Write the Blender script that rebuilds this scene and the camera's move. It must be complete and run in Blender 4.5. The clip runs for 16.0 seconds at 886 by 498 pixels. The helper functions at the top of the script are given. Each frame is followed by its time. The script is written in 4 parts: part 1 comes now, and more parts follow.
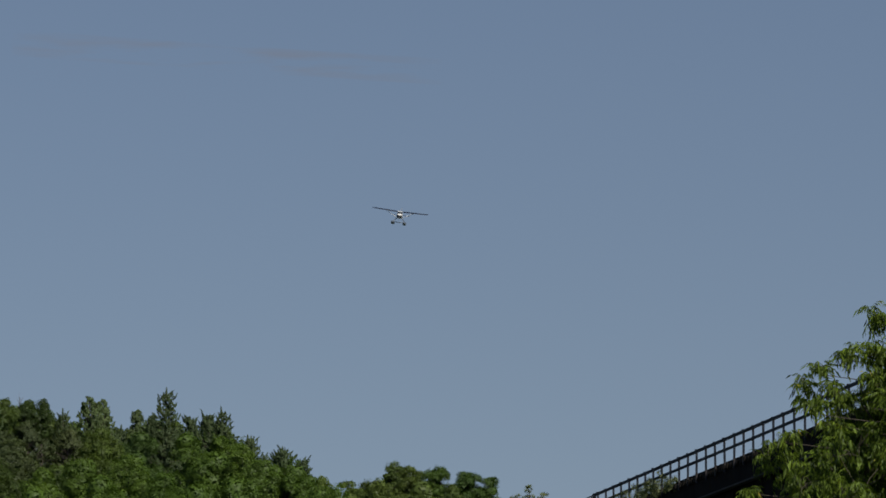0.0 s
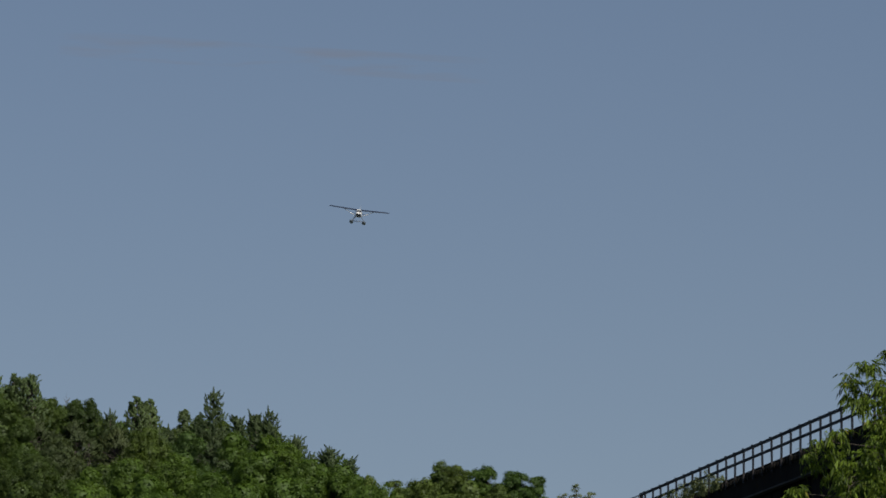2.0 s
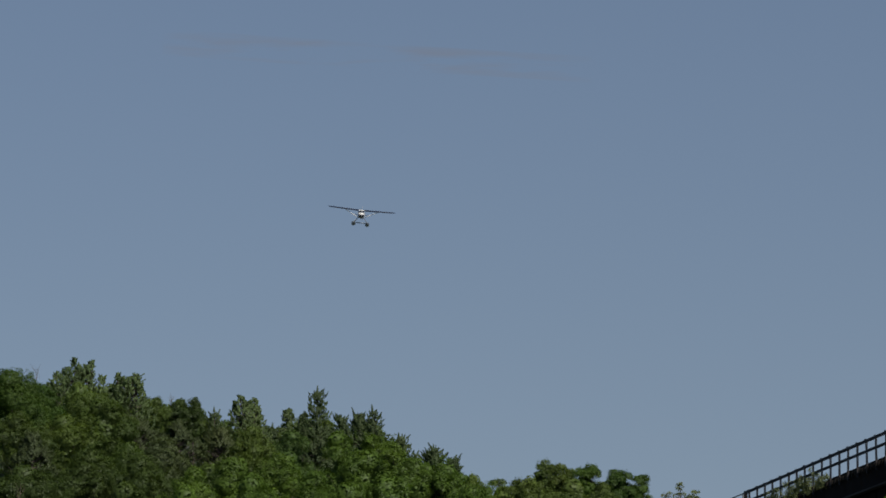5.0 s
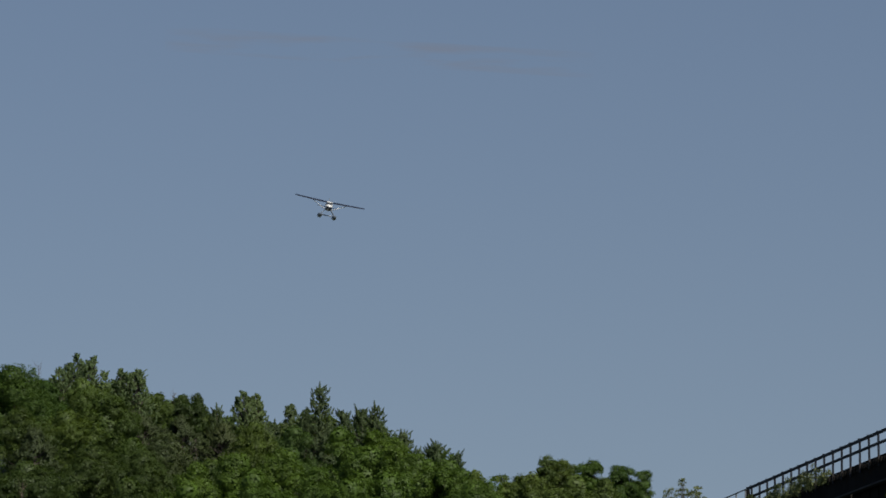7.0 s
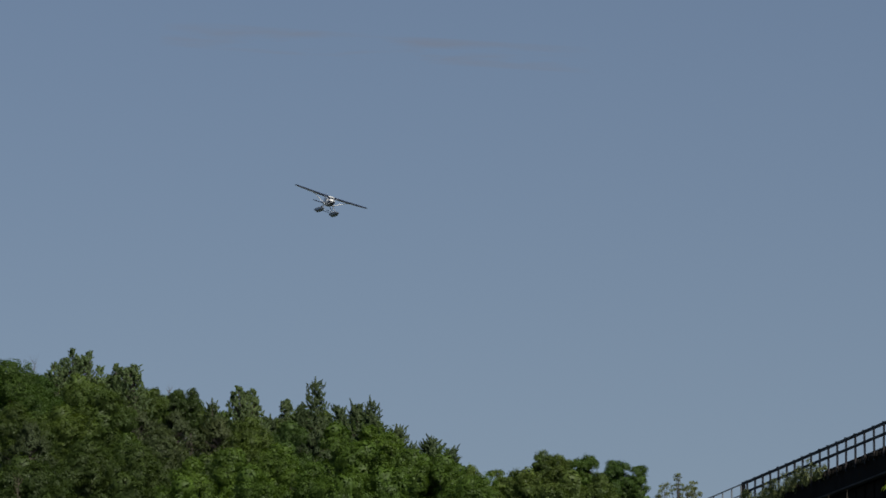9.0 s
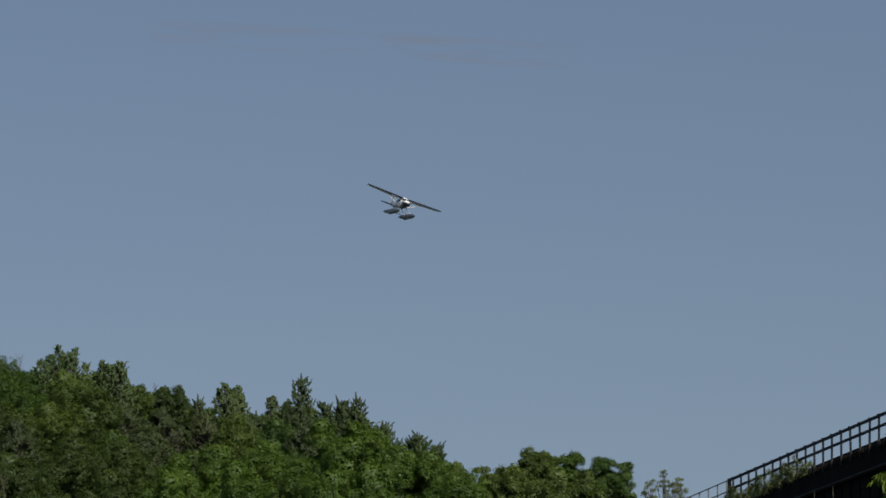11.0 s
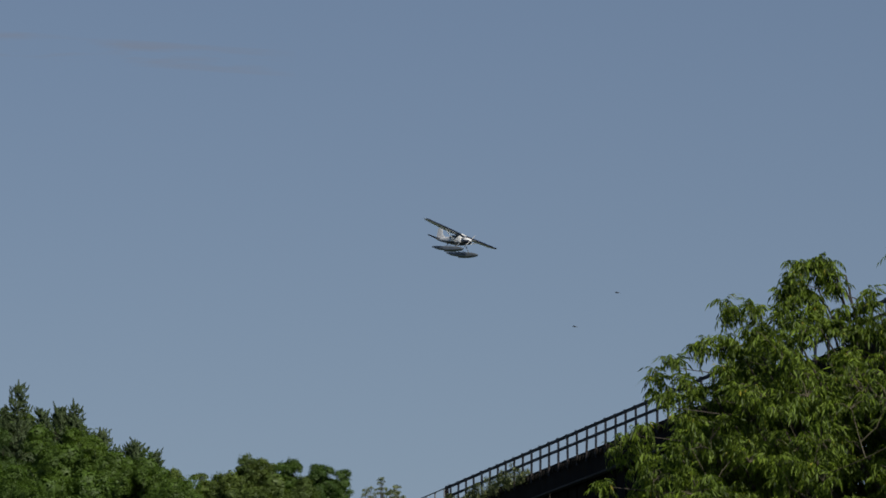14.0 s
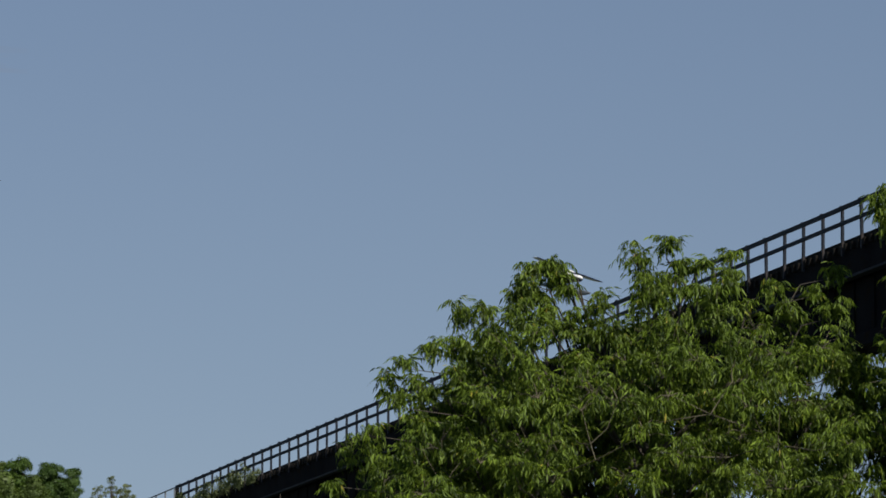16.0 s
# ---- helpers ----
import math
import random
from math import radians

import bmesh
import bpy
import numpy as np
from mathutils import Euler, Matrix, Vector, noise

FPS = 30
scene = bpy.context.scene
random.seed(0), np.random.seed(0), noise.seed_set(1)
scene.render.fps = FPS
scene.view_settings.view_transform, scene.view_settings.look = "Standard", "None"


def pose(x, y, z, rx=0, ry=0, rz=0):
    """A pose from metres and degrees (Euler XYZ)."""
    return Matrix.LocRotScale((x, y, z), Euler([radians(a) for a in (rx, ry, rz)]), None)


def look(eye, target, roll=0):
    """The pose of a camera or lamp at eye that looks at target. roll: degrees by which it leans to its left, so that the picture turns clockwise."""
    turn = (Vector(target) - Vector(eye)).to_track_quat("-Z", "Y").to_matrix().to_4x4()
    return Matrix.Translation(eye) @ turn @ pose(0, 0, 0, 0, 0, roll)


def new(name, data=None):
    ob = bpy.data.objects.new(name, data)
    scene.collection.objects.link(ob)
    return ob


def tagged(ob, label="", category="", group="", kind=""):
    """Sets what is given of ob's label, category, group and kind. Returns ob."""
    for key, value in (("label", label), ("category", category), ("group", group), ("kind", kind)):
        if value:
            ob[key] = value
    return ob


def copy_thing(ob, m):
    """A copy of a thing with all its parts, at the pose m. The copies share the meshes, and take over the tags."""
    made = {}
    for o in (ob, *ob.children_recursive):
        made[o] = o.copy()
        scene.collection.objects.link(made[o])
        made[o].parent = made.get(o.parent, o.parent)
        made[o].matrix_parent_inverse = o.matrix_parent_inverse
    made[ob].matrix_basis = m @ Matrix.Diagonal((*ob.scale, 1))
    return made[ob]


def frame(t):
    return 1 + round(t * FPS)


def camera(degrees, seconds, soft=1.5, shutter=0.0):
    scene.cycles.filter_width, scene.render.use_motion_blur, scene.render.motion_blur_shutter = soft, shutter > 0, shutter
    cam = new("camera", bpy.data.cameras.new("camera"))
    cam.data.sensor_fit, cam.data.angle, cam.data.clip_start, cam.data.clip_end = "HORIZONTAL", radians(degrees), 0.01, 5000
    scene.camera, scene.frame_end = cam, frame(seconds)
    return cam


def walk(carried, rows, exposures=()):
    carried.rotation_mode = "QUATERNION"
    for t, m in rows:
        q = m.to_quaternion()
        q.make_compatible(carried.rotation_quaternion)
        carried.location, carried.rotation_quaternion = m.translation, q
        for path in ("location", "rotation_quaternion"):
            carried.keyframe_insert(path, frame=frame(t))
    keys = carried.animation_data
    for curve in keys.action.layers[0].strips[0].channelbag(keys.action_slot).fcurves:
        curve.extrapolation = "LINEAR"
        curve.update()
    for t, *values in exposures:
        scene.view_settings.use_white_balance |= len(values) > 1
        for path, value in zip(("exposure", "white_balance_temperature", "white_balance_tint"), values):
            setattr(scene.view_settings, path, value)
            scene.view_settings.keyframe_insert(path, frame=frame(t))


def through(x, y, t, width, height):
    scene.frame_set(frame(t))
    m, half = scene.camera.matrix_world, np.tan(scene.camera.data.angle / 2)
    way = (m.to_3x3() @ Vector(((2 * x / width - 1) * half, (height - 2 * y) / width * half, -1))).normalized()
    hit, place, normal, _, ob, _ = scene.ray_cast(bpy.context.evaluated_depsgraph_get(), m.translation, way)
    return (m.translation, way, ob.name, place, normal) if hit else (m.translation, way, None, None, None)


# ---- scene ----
cam = camera(10.0, 16.0, soft=1.65)
EYE = (0.0, 0.0, 1.6)
# seconds, turn to the left, tilt up, lean: a tripod head that pans after the aeroplane
PAN = [
    (0.0, -0.0000, 7.7967, 0.0000),
    (0.5, -0.0225, 7.8062, 0.0083),
    (1.0, 0.0926, 7.8099, -0.0068),
    (1.5, 0.3464, 7.8055, -0.0088),
    (2.0, 0.5305, 7.7895, -0.0322),
    (2.5, 0.9040, 7.7863, -0.0379),
    (3.0, 1.3947, 7.7762, -0.0455),
    (3.5, 1.6357, 7.7737, -0.0479),
    (4.0, 1.7177, 7.7735, -0.0543),
    (6.5, 1.6897, 7.7468, -0.0730),
    (7.0, 1.7341, 7.7248, -0.0685),
    (7.5, 1.7383, 7.7143, -0.0623),
    (8.0, 1.7285, 7.7055, -0.0666),
    (8.5, 1.6971, 7.6851, -0.0720),
    (9.0, 1.6840, 7.6678, -0.0657),
    (11.5, 1.3923, 7.6165, 0.0112),
    (12.0, 1.1096, 7.6041, 0.0540),
    (12.5, 0.4492, 7.6354, 0.0608),
    (13.0, -0.2592, 7.6914, 0.0579),
    (13.5, -0.9473, 7.7144, 0.0715),
    (14.0, -1.6642, 7.7093, 0.0952),
    (14.5, -2.5179, 7.7293, 0.0632),
    (15.0, -3.2764, 7.7140, 0.0411),
    (15.5, -3.9145, 7.6961, 0.0362),
    (16.0, -4.7261, 7.7054, 0.0339),
]
walk(cam, [(t, pose(*EYE, 90 + tilt, lean, turn)) for t, turn, tilt, lean in PAN],
     [(0.0, -0.10), (7.0, -0.10), (12.0, -0.06), (14.2, -0.02), (15.0, 0.08), (15.5, 0.14), (16.0, 0.21)])

# ---- world and sun ----
SUN_AZ, SUN_EL = 152.0, 39.0  # clockwise from straight ahead, above the horizon


def build_world():
    world = bpy.data.worlds.new("sky")
    scene.world = world
    world.use_nodes = True
    nt = world.node_tree
    nt.nodes.clear()
    out = nt.nodes.new("ShaderNodeOutputWorld")
    back = nt.nodes.new("ShaderNodeBackground")
    back.inputs[1].default_value = 0.0875
    sky = nt.nodes.new("ShaderNodeTexSky")
    sky.sky_type = "NISHITA"
    sky.sun_disc = False
    sky.sun_elevation, sky.sun_rotation = radians(SUN_EL), radians(SUN_AZ)
    sky.air_density, sky.dust_density, sky.ozone_density = 1.0, 0.1, 2.0
    # a hazy day: the sky pales little towards the horizon
    ways = nt.nodes.new("ShaderNodeTexCoord")
    lift = nt.nodes.new("ShaderNodeVectorMath")
    lift.operation = "MULTIPLY_ADD"
    lift.inputs[1].default_value, lift.inputs[2].default_value = (1, 1, 0.7), (0, 0, 0.062)
    unit = nt.nodes.new("ShaderNodeVectorMath")
    unit.operation = "NORMALIZE"
    nt.links.new(ways.outputs["Generated"], lift.inputs[0])
    nt.links.new(lift.outputs[0], unit.inputs[0])
    nt.links.new(unit.outputs[0], sky.inputs["Vector"])
    tint = nt.nodes.new("ShaderNodeMix")
    tint.data_type, tint.blend_type = "RGBA", "MULTIPLY"
    tint.inputs["Factor"].default_value = 1.0
    tint.inputs["B"].default_value = (0.597, 0.551, 0.577, 1)
    nt.links.new(sky.outputs[0], tint.inputs["A"])
    # a thin, long veil of cloud low over the hill
    co = nt.nodes.new("ShaderNodeTexCoord")
    sep = nt.nodes.new("ShaderNodeSeparateXYZ")
    nt.links.new(co.outputs["Generated"], sep.inputs[0])
    stretch = nt.nodes.new("ShaderNodeMapping")
    stretch.inputs["Scale"].default_value = (48, 20, 420)
    nt.links.new(co.outputs["Generated"], stretch.inputs[0])
    wisps = nt.nodes.new("ShaderNodeTexNoise")
    wisps.inputs["Scale"].default_value = 1.0
    wisps.inputs["Detail"].default_value = 5.0
    nt.links.new(stretch.outputs[0], wisps.inputs["Vector"])

    def band(socket, a, b):
        ramp = nt.nodes.new("ShaderNodeFloatCurve")
        pts = ramp.mapping.curves[0].points
        ramp.mapping.use_clip = False
        pts[0].location, pts[1].location = (0, 0), (1, 0)
        pts.new(0.35, 1), pts.new(0.65, 1)
        ramp.mapping.update()
        rng = nt.nodes.new("ShaderNodeMapRange")
        rng.inputs[1].default_value, rng.inputs[2].default_value = a, b
        nt.links.new(socket, rng.inputs[0])
        nt.links.new(rng.outputs[0], ramp.inputs["Value"])
        return ramp.outputs[0]

    def mul(a, b):
        m = nt.nodes.new("ShaderNodeMath")
        m.operation = "MULTIPLY"
        nt.links.new(a, m.inputs[0])
        if hasattr(b, "node"):
            nt.links.new(b, m.inputs[1])
        else:
            m.inputs[1].default_value = b
        return m.outputs[0]

    thick = nt.nodes.new("ShaderNodeMapRange")
    thick.inputs[1].default_value, thick.inputs[2].default_value = 0.42, 0.62
    nt.links.new(wisps.outputs[0], thick.inputs[0])
    slope = nt.nodes.new("ShaderNodeMath")
    slope.operation, slope.inputs[1].default_value = "MULTIPLY_ADD", 0.06
    nt.links.new(sep.outputs[0], slope.inputs[0])
    nt.links.new(sep.outputs[2], slope.inputs[2])
    m = mul(mul(band(sep.outputs[0], -0.085, 0.0), band(slope.outputs[0], 0.1676, 0.1728)), thick.outputs[0])
    veil = nt.nodes.new("ShaderNodeMix")
    veil.data_type, veil.blend_type = "RGBA", "MULTIPLY"
    veil.inputs["B"].default_value = (1.10, 0.92, 0.82, 1)
    nt.links.new(mul(m, 0.8), veil.inputs["Factor"])
    nt.links.new(tint.outputs["Result"], veil.inputs["A"])
    nt.links.new(veil.outputs["Result"], back.inputs[0])
    nt.links.new(back.outputs[0], out.inputs[0])


build_world()
sun_data = bpy.data.lights.new("sun", "SUN")
sun_data.energy, sun_data.angle, sun_data.color = 4.2, radians(0.5), (1.0, 0.94, 0.83)
sun = new("sun", sun_data)
az, el = radians(SUN_AZ), radians(SUN_EL)
sun.matrix_basis = look((math.sin(az) * math.cos(el) * 100, math.cos(az) * math.cos(el) * 100, math.sin(el) * 100), (0, 0, 0))


# ---- materials ----
def material(name, rough=0.8, metal=0.0, gloss=0.5):
    m = bpy.data.materials.new(name)
    m.use_nodes = True
    nt = m.node_tree
    b = nt.nodes["Principled BSDF"]
    b.inputs["Roughness"].default_value, b.inputs["Metallic"].default_value = rough, metal
    b.inputs["Specular IOR Level"].default_value = gloss
    return m, nt, b


def noise_node(nt, scale, detail=4.0, stretch=None):
    n = nt.nodes.new("ShaderNodeTexNoise")
    n.inputs["Scale"].default_value, n.inputs["Detail"].default_value = scale, detail
    co = nt.nodes.new("ShaderNodeTexCoord")
    src = co.outputs["Object"]
    if stretch:
        mp = nt.nodes.new("ShaderNodeMapping")
        mp.inputs["Scale"].default_value = stretch
        nt.links.new(src, mp.inputs[0])
        src = mp.outputs[0]
    nt.links.new(src, n.inputs["Vector"])
    return n.outputs[0]


def ramp_node(nt, fac, stops):
    r = nt.nodes.new("ShaderNodeValToRGB")
    els = r.color_ramp.elements
    stops = sorted(stops)
    while len(els) < len(stops):
        els.new(0.5)
    for e, (p, c) in zip(els, stops):
        e.position, e.color = p, (*c, 1)
    nt.links.new(fac, r.inputs[0])
    return r.outputs[0]


def mix_node(nt, fac, a, b, kind="MIX"):
    n = nt.nodes.new("ShaderNodeMix")
    n.data_type, n.blend_type = "RGBA", kind
    for sock, v in ((n.inputs["Factor"], fac), (n.inputs["A"], a), (n.inputs["B"], b)):
        if isinstance(v, (int, float)):
            sock.default_value = v
        elif isinstance(v, tuple):
            sock.default_value = (*v, 1)
        else:
            nt.links.new(v, sock)
    return n.outputs["Result"]


def bump_node(nt, b, height, strength, dist):
    n = nt.nodes.new("ShaderNodeBump")
    n.inputs["Strength"].default_value, n.inputs["Distance"].default_value = strength, dist
    nt.links.new(height, n.inputs["Height"])
    nt.links.new(n.outputs[0], b.inputs["Normal"])


def worn(name, dark, light, scale=3.0, rough=0.7, metal=0.0, bump=0.3, stretch=None, spots=None, gloss=0.5):
    """A surface with broad stains and fine grain."""
    m, nt, b = material(name, rough, metal, gloss)
    broad = noise_node(nt, scale * 0.25, 3.0)
    fine = noise_node(nt, scale * 6, 6.0, stretch=stretch)
    col = ramp_node(nt, broad, [(0.3, dark), (0.7, light)])
    col = mix_node(nt, 0.35, col, ramp_node(nt, fine, [(0.3, dark), (0.72, light)]))
    if spots:
        s = noise_node(nt, scale * 1.3, 5.0)
        mask = ramp_node(nt, s, [(0.55, (0, 0, 0)), (0.68, (1, 1, 1))])
        col = mix_node(nt, mask, col, spots)
    nt.links.new(col, b.inputs["Base Color"])
    bump_node(nt, b, fine, bump, 0.02)
    return m


def foliage(name, dark, light, through=0.35, patch=0.35, turned=None):
    """Leaves: light comes through them; each leaf and each tree has its own tone."""
    m = bpy.data.materials.new(name)
    m.use_nodes = True
    nt = m.node_tree
    nt.nodes.clear()
    out = nt.nodes.new("ShaderNodeOutputMaterial")
    geo = nt.nodes.new("ShaderNodeNewGeometry")
    info = nt.nodes.new("ShaderNodeObjectInfo")
    if not turned:
        dark, light = tuple(0.52 * a + 0.48 * b for a, b in zip(dark, light)), tuple(0.28 * a + 0.72 * b for a, b in zip(dark, light))
    # without turned leaves, the palest few carry a sunny sparkle in their colour
    leaf = ramp_node(nt, geo.outputs["Random Per Island"], [(0.0, dark), (0.75, light), (1.0, tuple(min(1, c * (1.35 if turned else 1.2)) for c in light))] + ([(0.988, light), (0.990, turned)] if turned else [(0.93, light), (0.94, tuple(c * 1.35 for c in light)), (0.99, tuple(c * 1.5 for c in light))]))
    big = noise_node(nt, patch, 2.0)
    tone = ramp_node(nt, big, [(0.3, (0.76, 0.80, 0.74)), (0.7, (1.18, 1.14, 1.02))])
    col = mix_node(nt, 1.0, leaf, tone, "MULTIPLY")
    own = ramp_node(nt, info.outputs["Random"], [(0.0, (0.82, 0.86, 0.85)), (1.0, (1.15, 1.1, 1.0))])
    col = mix_node(nt, 1.0, col, own, "MULTIPLY")
    dif = nt.nodes.new("ShaderNodeBsdfDiffuse")
    nt.links.new(col, dif.inputs[0])
    tr = nt.nodes.new("ShaderNodeBsdfTranslucent")
    nt.links.new(mix_node(nt, 1.0, col, (1.25, 1.3, 0.55), "MULTIPLY"), tr.inputs[0])
    a = nt.nodes.new("ShaderNodeMixShader")
    a.inputs[0].default_value = through
    nt.links.new(dif.outputs[0], a.inputs[1])
    nt.links.new(tr.outputs[0], a.inputs[2])
    gl = nt.nodes.new("ShaderNodeBsdfGlossy")
    gl.inputs["Roughness"].default_value = 0.55
    gl.inputs["Color"].default_value = (0.9, 0.95, 0.9, 1)
    b = nt.nodes.new("ShaderNodeMixShader")
    b.inputs[0].default_value = 0.02
    nt.links.new(a.outputs[0], b.inputs[1])
    nt.links.new(gl.outputs[0], b.inputs[2])
    nt.links.new(b.outputs[0], out.inputs[0])
    return m


LEAF = {
    "dark": foliage("dark_leaves", (0.063, 0.114, 0.032), (0.108, 0.172, 0.046), 0.38),
    # deep: dark green, with the lower slope's shade put into the colour
    "deep": foliage("deep_green_shaded_leaves", (0.040, 0.068, 0.019), (0.074, 0.113, 0.031), 0.38),
    "mid": foliage("green_leaves", (0.057, 0.094, 0.022), (0.096, 0.144, 0.034), 0.38),
    "light": foliage("pale_leaves", (0.086, 0.132, 0.034), (0.142, 0.202, 0.052), 0.38),
    # bright: fresh yellow-green, lifted so that sunshine is part of the colour
    "bright": foliage("fresh_sunlit_leaves", (0.054, 0.099, 0.018), (0.103, 0.174, 0.032), 0.40),
    "needle": foliage("grey_green_needles", (0.052, 0.084, 0.040), (0.090, 0.132, 0.060), 0.25),
    "silver": foliage("silvery_leaves", (0.104, 0.160, 0.078), (0.178, 0.256, 0.128), 0.38),
    "olive": foliage("olive_leaves", (0.068, 0.104, 0.027), (0.112, 0.162, 0.043), 0.38),
    "lush": foliage("lush_leaves", (0.044, 0.088, 0.021), (0.080, 0.140, 0.031), 0.38),
    "brown": foliage("dry_leaves", (0.054, 0.080, 0.034), (0.094, 0.122, 0.052), 0.32),
    "dusty": foliage("dusty_leaves", (0.105, 0.132, 0.062), (0.20, 0.235, 0.13), 0.25, 1.5),
    "bare": foliage("dead_twigs", (0.08, 0.07, 0.06), (0.15, 0.13, 0.11), 0.1),
    "near": foliage("hanging_leaflets", (0.017, 0.035, 0.005), (0.165, 0.240, 0.024), 0.30, 1.6, (0.42, 0.30, 0.05)),
}
TWIG = worn("green_twig", (0.035, 0.035, 0.018), (0.13, 0.11, 0.07), 8.0, 0.8)
BARK = worn("bark", (0.03, 0.025, 0.02), (0.10, 0.085, 0.068), 6.0, 0.9, bump=0.8, stretch=(3, 3, 0.6))
GRASS = worn("meadow", (0.030, 0.046, 0.027), (0.058, 0.078, 0.046), 0.6, 0.95, bump=0.6, spots=(0.065, 0.066, 0.056))
STEEL = worn("black_bridge_paint", (0.006, 0.006, 0.008), (0.018, 0.018, 0.020), 2.0, 0.85, bump=0.2, spots=(0.016, 0.011, 0.008), gloss=0.02)
TIMBER = worn("tarred_timber", (0.008, 0.0075, 0.007), (0.024, 0.021, 0.018), 3.0, 0.9, bump=0.5, stretch=(1, 6, 6), gloss=0.1)
RAILPAINT = worn("dark_rail_paint", (0.007, 0.010, 0.016), (0.018, 0.024, 0.036), 3.0, 0.7, bump=0.2, spots=(0.04, 0.032, 0.03), gloss=0.2)
GALV = worn("galvanised_steel", (0.2, 0.21, 0.22), (0.36, 0.37, 0.38), 4.0, 0.5, 0.6, bump=0.1)
STONE = worn("old_concrete", (0.14, 0.13, 0.115), (0.3, 0.28, 0.25), 1.2, 0.9, bump=0.6, spots=(0.08, 0.075, 0.06))
WHITE = worn("white_aircraft_paint", (0.68, 0.69, 0.7), (0.8, 0.81, 0.81), 1.2, 0.28, bump=0.02)
NAVY = worn("navy_aircraft_paint", (0.004, 0.009, 0.032), (0.008, 0.017, 0.052), 1.2, 0.6, bump=0.02)
ALU = worn("float_aluminium", (0.12, 0.14, 0.165), (0.19, 0.215, 0.245), 1.5, 0.45, 0.2, bump=0.05)
BLACK = worn("black_rubber_and_intake_shade", (0.008, 0.008, 0.009), (0.02, 0.02, 0.02), 4.0, 0.6)
BLADE = worn("grey_blade_paint", (0.10, 0.11, 0.12), (0.2, 0.21, 0.23), 4.0, 0.4)
FEATHER = worn("dark_feathers", (0.02, 0.02, 0.022), (0.06, 0.058, 0.06), 30.0, 0.8)


def glass_material():
    m, nt, b = material("tinted_window", 0.05)
    b.inputs["Base Color"].default_value = (0.03, 0.035, 0.04, 1)
    return m


GLASS = glass_material()


def two_tone(name, slope, level):
    """White above, navy belly below a line that rises towards the tail."""
    m, nt, b = material(name, 0.28)
    co = nt.nodes.new("ShaderNodeTexCoord")
    sep = nt.nodes.new("ShaderNodeSeparateXYZ")
    nt.links.new(co.outputs["Object"], sep.inputs[0])
    k = nt.nodes.new("ShaderNodeMath")
    k.operation, k.inputs[1].default_value = "MULTIPLY_ADD", slope
    nt.links.new(sep.outputs["Y"], k.inputs[0])
    nt.links.new(sep.outputs["Z"], k.inputs[2])
    edge = nt.nodes.new("ShaderNodeMapRange")
    edge.inputs[1].default_value, edge.inputs[2].default_value = level - 0.02, level
    nt.links.new(k.outputs[0], edge.inputs[0])
    dirt = noise_node(nt, 2.2, 5.0)
    white = ramp_node(nt, dirt, [(0.3, (0.66, 0.67, 0.68)), (0.7, (0.8, 0.81, 0.81))])
    nt.links.new(mix_node(nt, edge.outputs[0], (0.02, 0.024, 0.045), white), b.inputs["Base Color"])
    return m


PAINT = two_tone("white_over_navy_paint", 0.07, -0.97)
COWL = two_tone("white_over_navy_cowling_paint", -0.05, -0.80)


# ---- building helpers ----
def part(name, bm, mat, parent, label=""):
    """Links a bmesh, or a ready mesh, as one object under a thing."""
    if isinstance(bm, bmesh.types.BMesh):
        me = bpy.data.meshes.new(name)
        bm.to_mesh(me)
        bm.free()
    else:
        me = bm
    if mat and not me.materials:
        me.materials.append(mat)
    ob = new(name, me)
    ob.parent = parent
    if label:
        ob["label"] = label
    return ob


def thing(name, m, label, category, group="", kind=""):
    e = new(name)
    e.empty_display_size = 0.3
    e.matrix_basis = m
    return tagged(e, label, category, group, kind)


def quads_mesh(name, verts, faces, mat, smooth=False, normals=None):
    """A mesh from numpy arrays: verts N x 3, faces M x 4."""
    me = bpy.data.meshes.new(name)
    n, k = len(faces), faces.shape[1]
    me.vertices.add(len(verts))
    me.vertices.foreach_set("co", np.asarray(verts, dtype=np.float32).ravel())
    me.loops.add(n * k)
    me.loops.foreach_set("vertex_index", faces.astype(np.int32).ravel())
    me.polygons.add(n)
    me.polygons.foreach_set("loop_start", np.arange(0, n * k, k, dtype=np.int32))
    me.polygons.foreach_set("loop_total", np.full(n, k, dtype=np.int32))
    if smooth or normals is not None:
        me.polygons.foreach_set("use_smooth", np.ones(n, dtype=bool))
    me.update(calc_edges=True)
    if normals is not None:
        me.normals_split_custom_set_from_vertices(normals)
    me.materials.append(mat)
    return me


def box(bm, lo, hi, bevel=0.0):
    """A box between two corners, its edges bevelled."""
    c = [(a + b) / 2 for a, b in zip(lo, hi)]
    s = [b - a for a, b in zip(lo, hi)]
    r = bmesh.ops.create_cube(bm, size=1, matrix=Matrix.Translation(c) @ Matrix.Diagonal((*s, 1)))
    if bevel:
        edges = list({e for v in r["verts"] for e in v.link_edges})
        bmesh.ops.bevel(bm, geom=edges, offset=bevel, segments=1, affect="EDGES")
    return bm


def tube(bm, a, b, ra, rb=None, n=8):
    """A tapered round bar from a to b."""
    a, b = Vector(a), Vector(b)
    rb = ra if rb is None else rb
    d = b - a
    m = Matrix.Translation((a + b) / 2) @ d.to_track_quat("Z", "Y").to_matrix().to_4x4()
    bmesh.ops.create_cone(bm, cap_ends=True, segments=n, radius1=ra, radius2=rb, depth=d.length, matrix=m)
    return bm


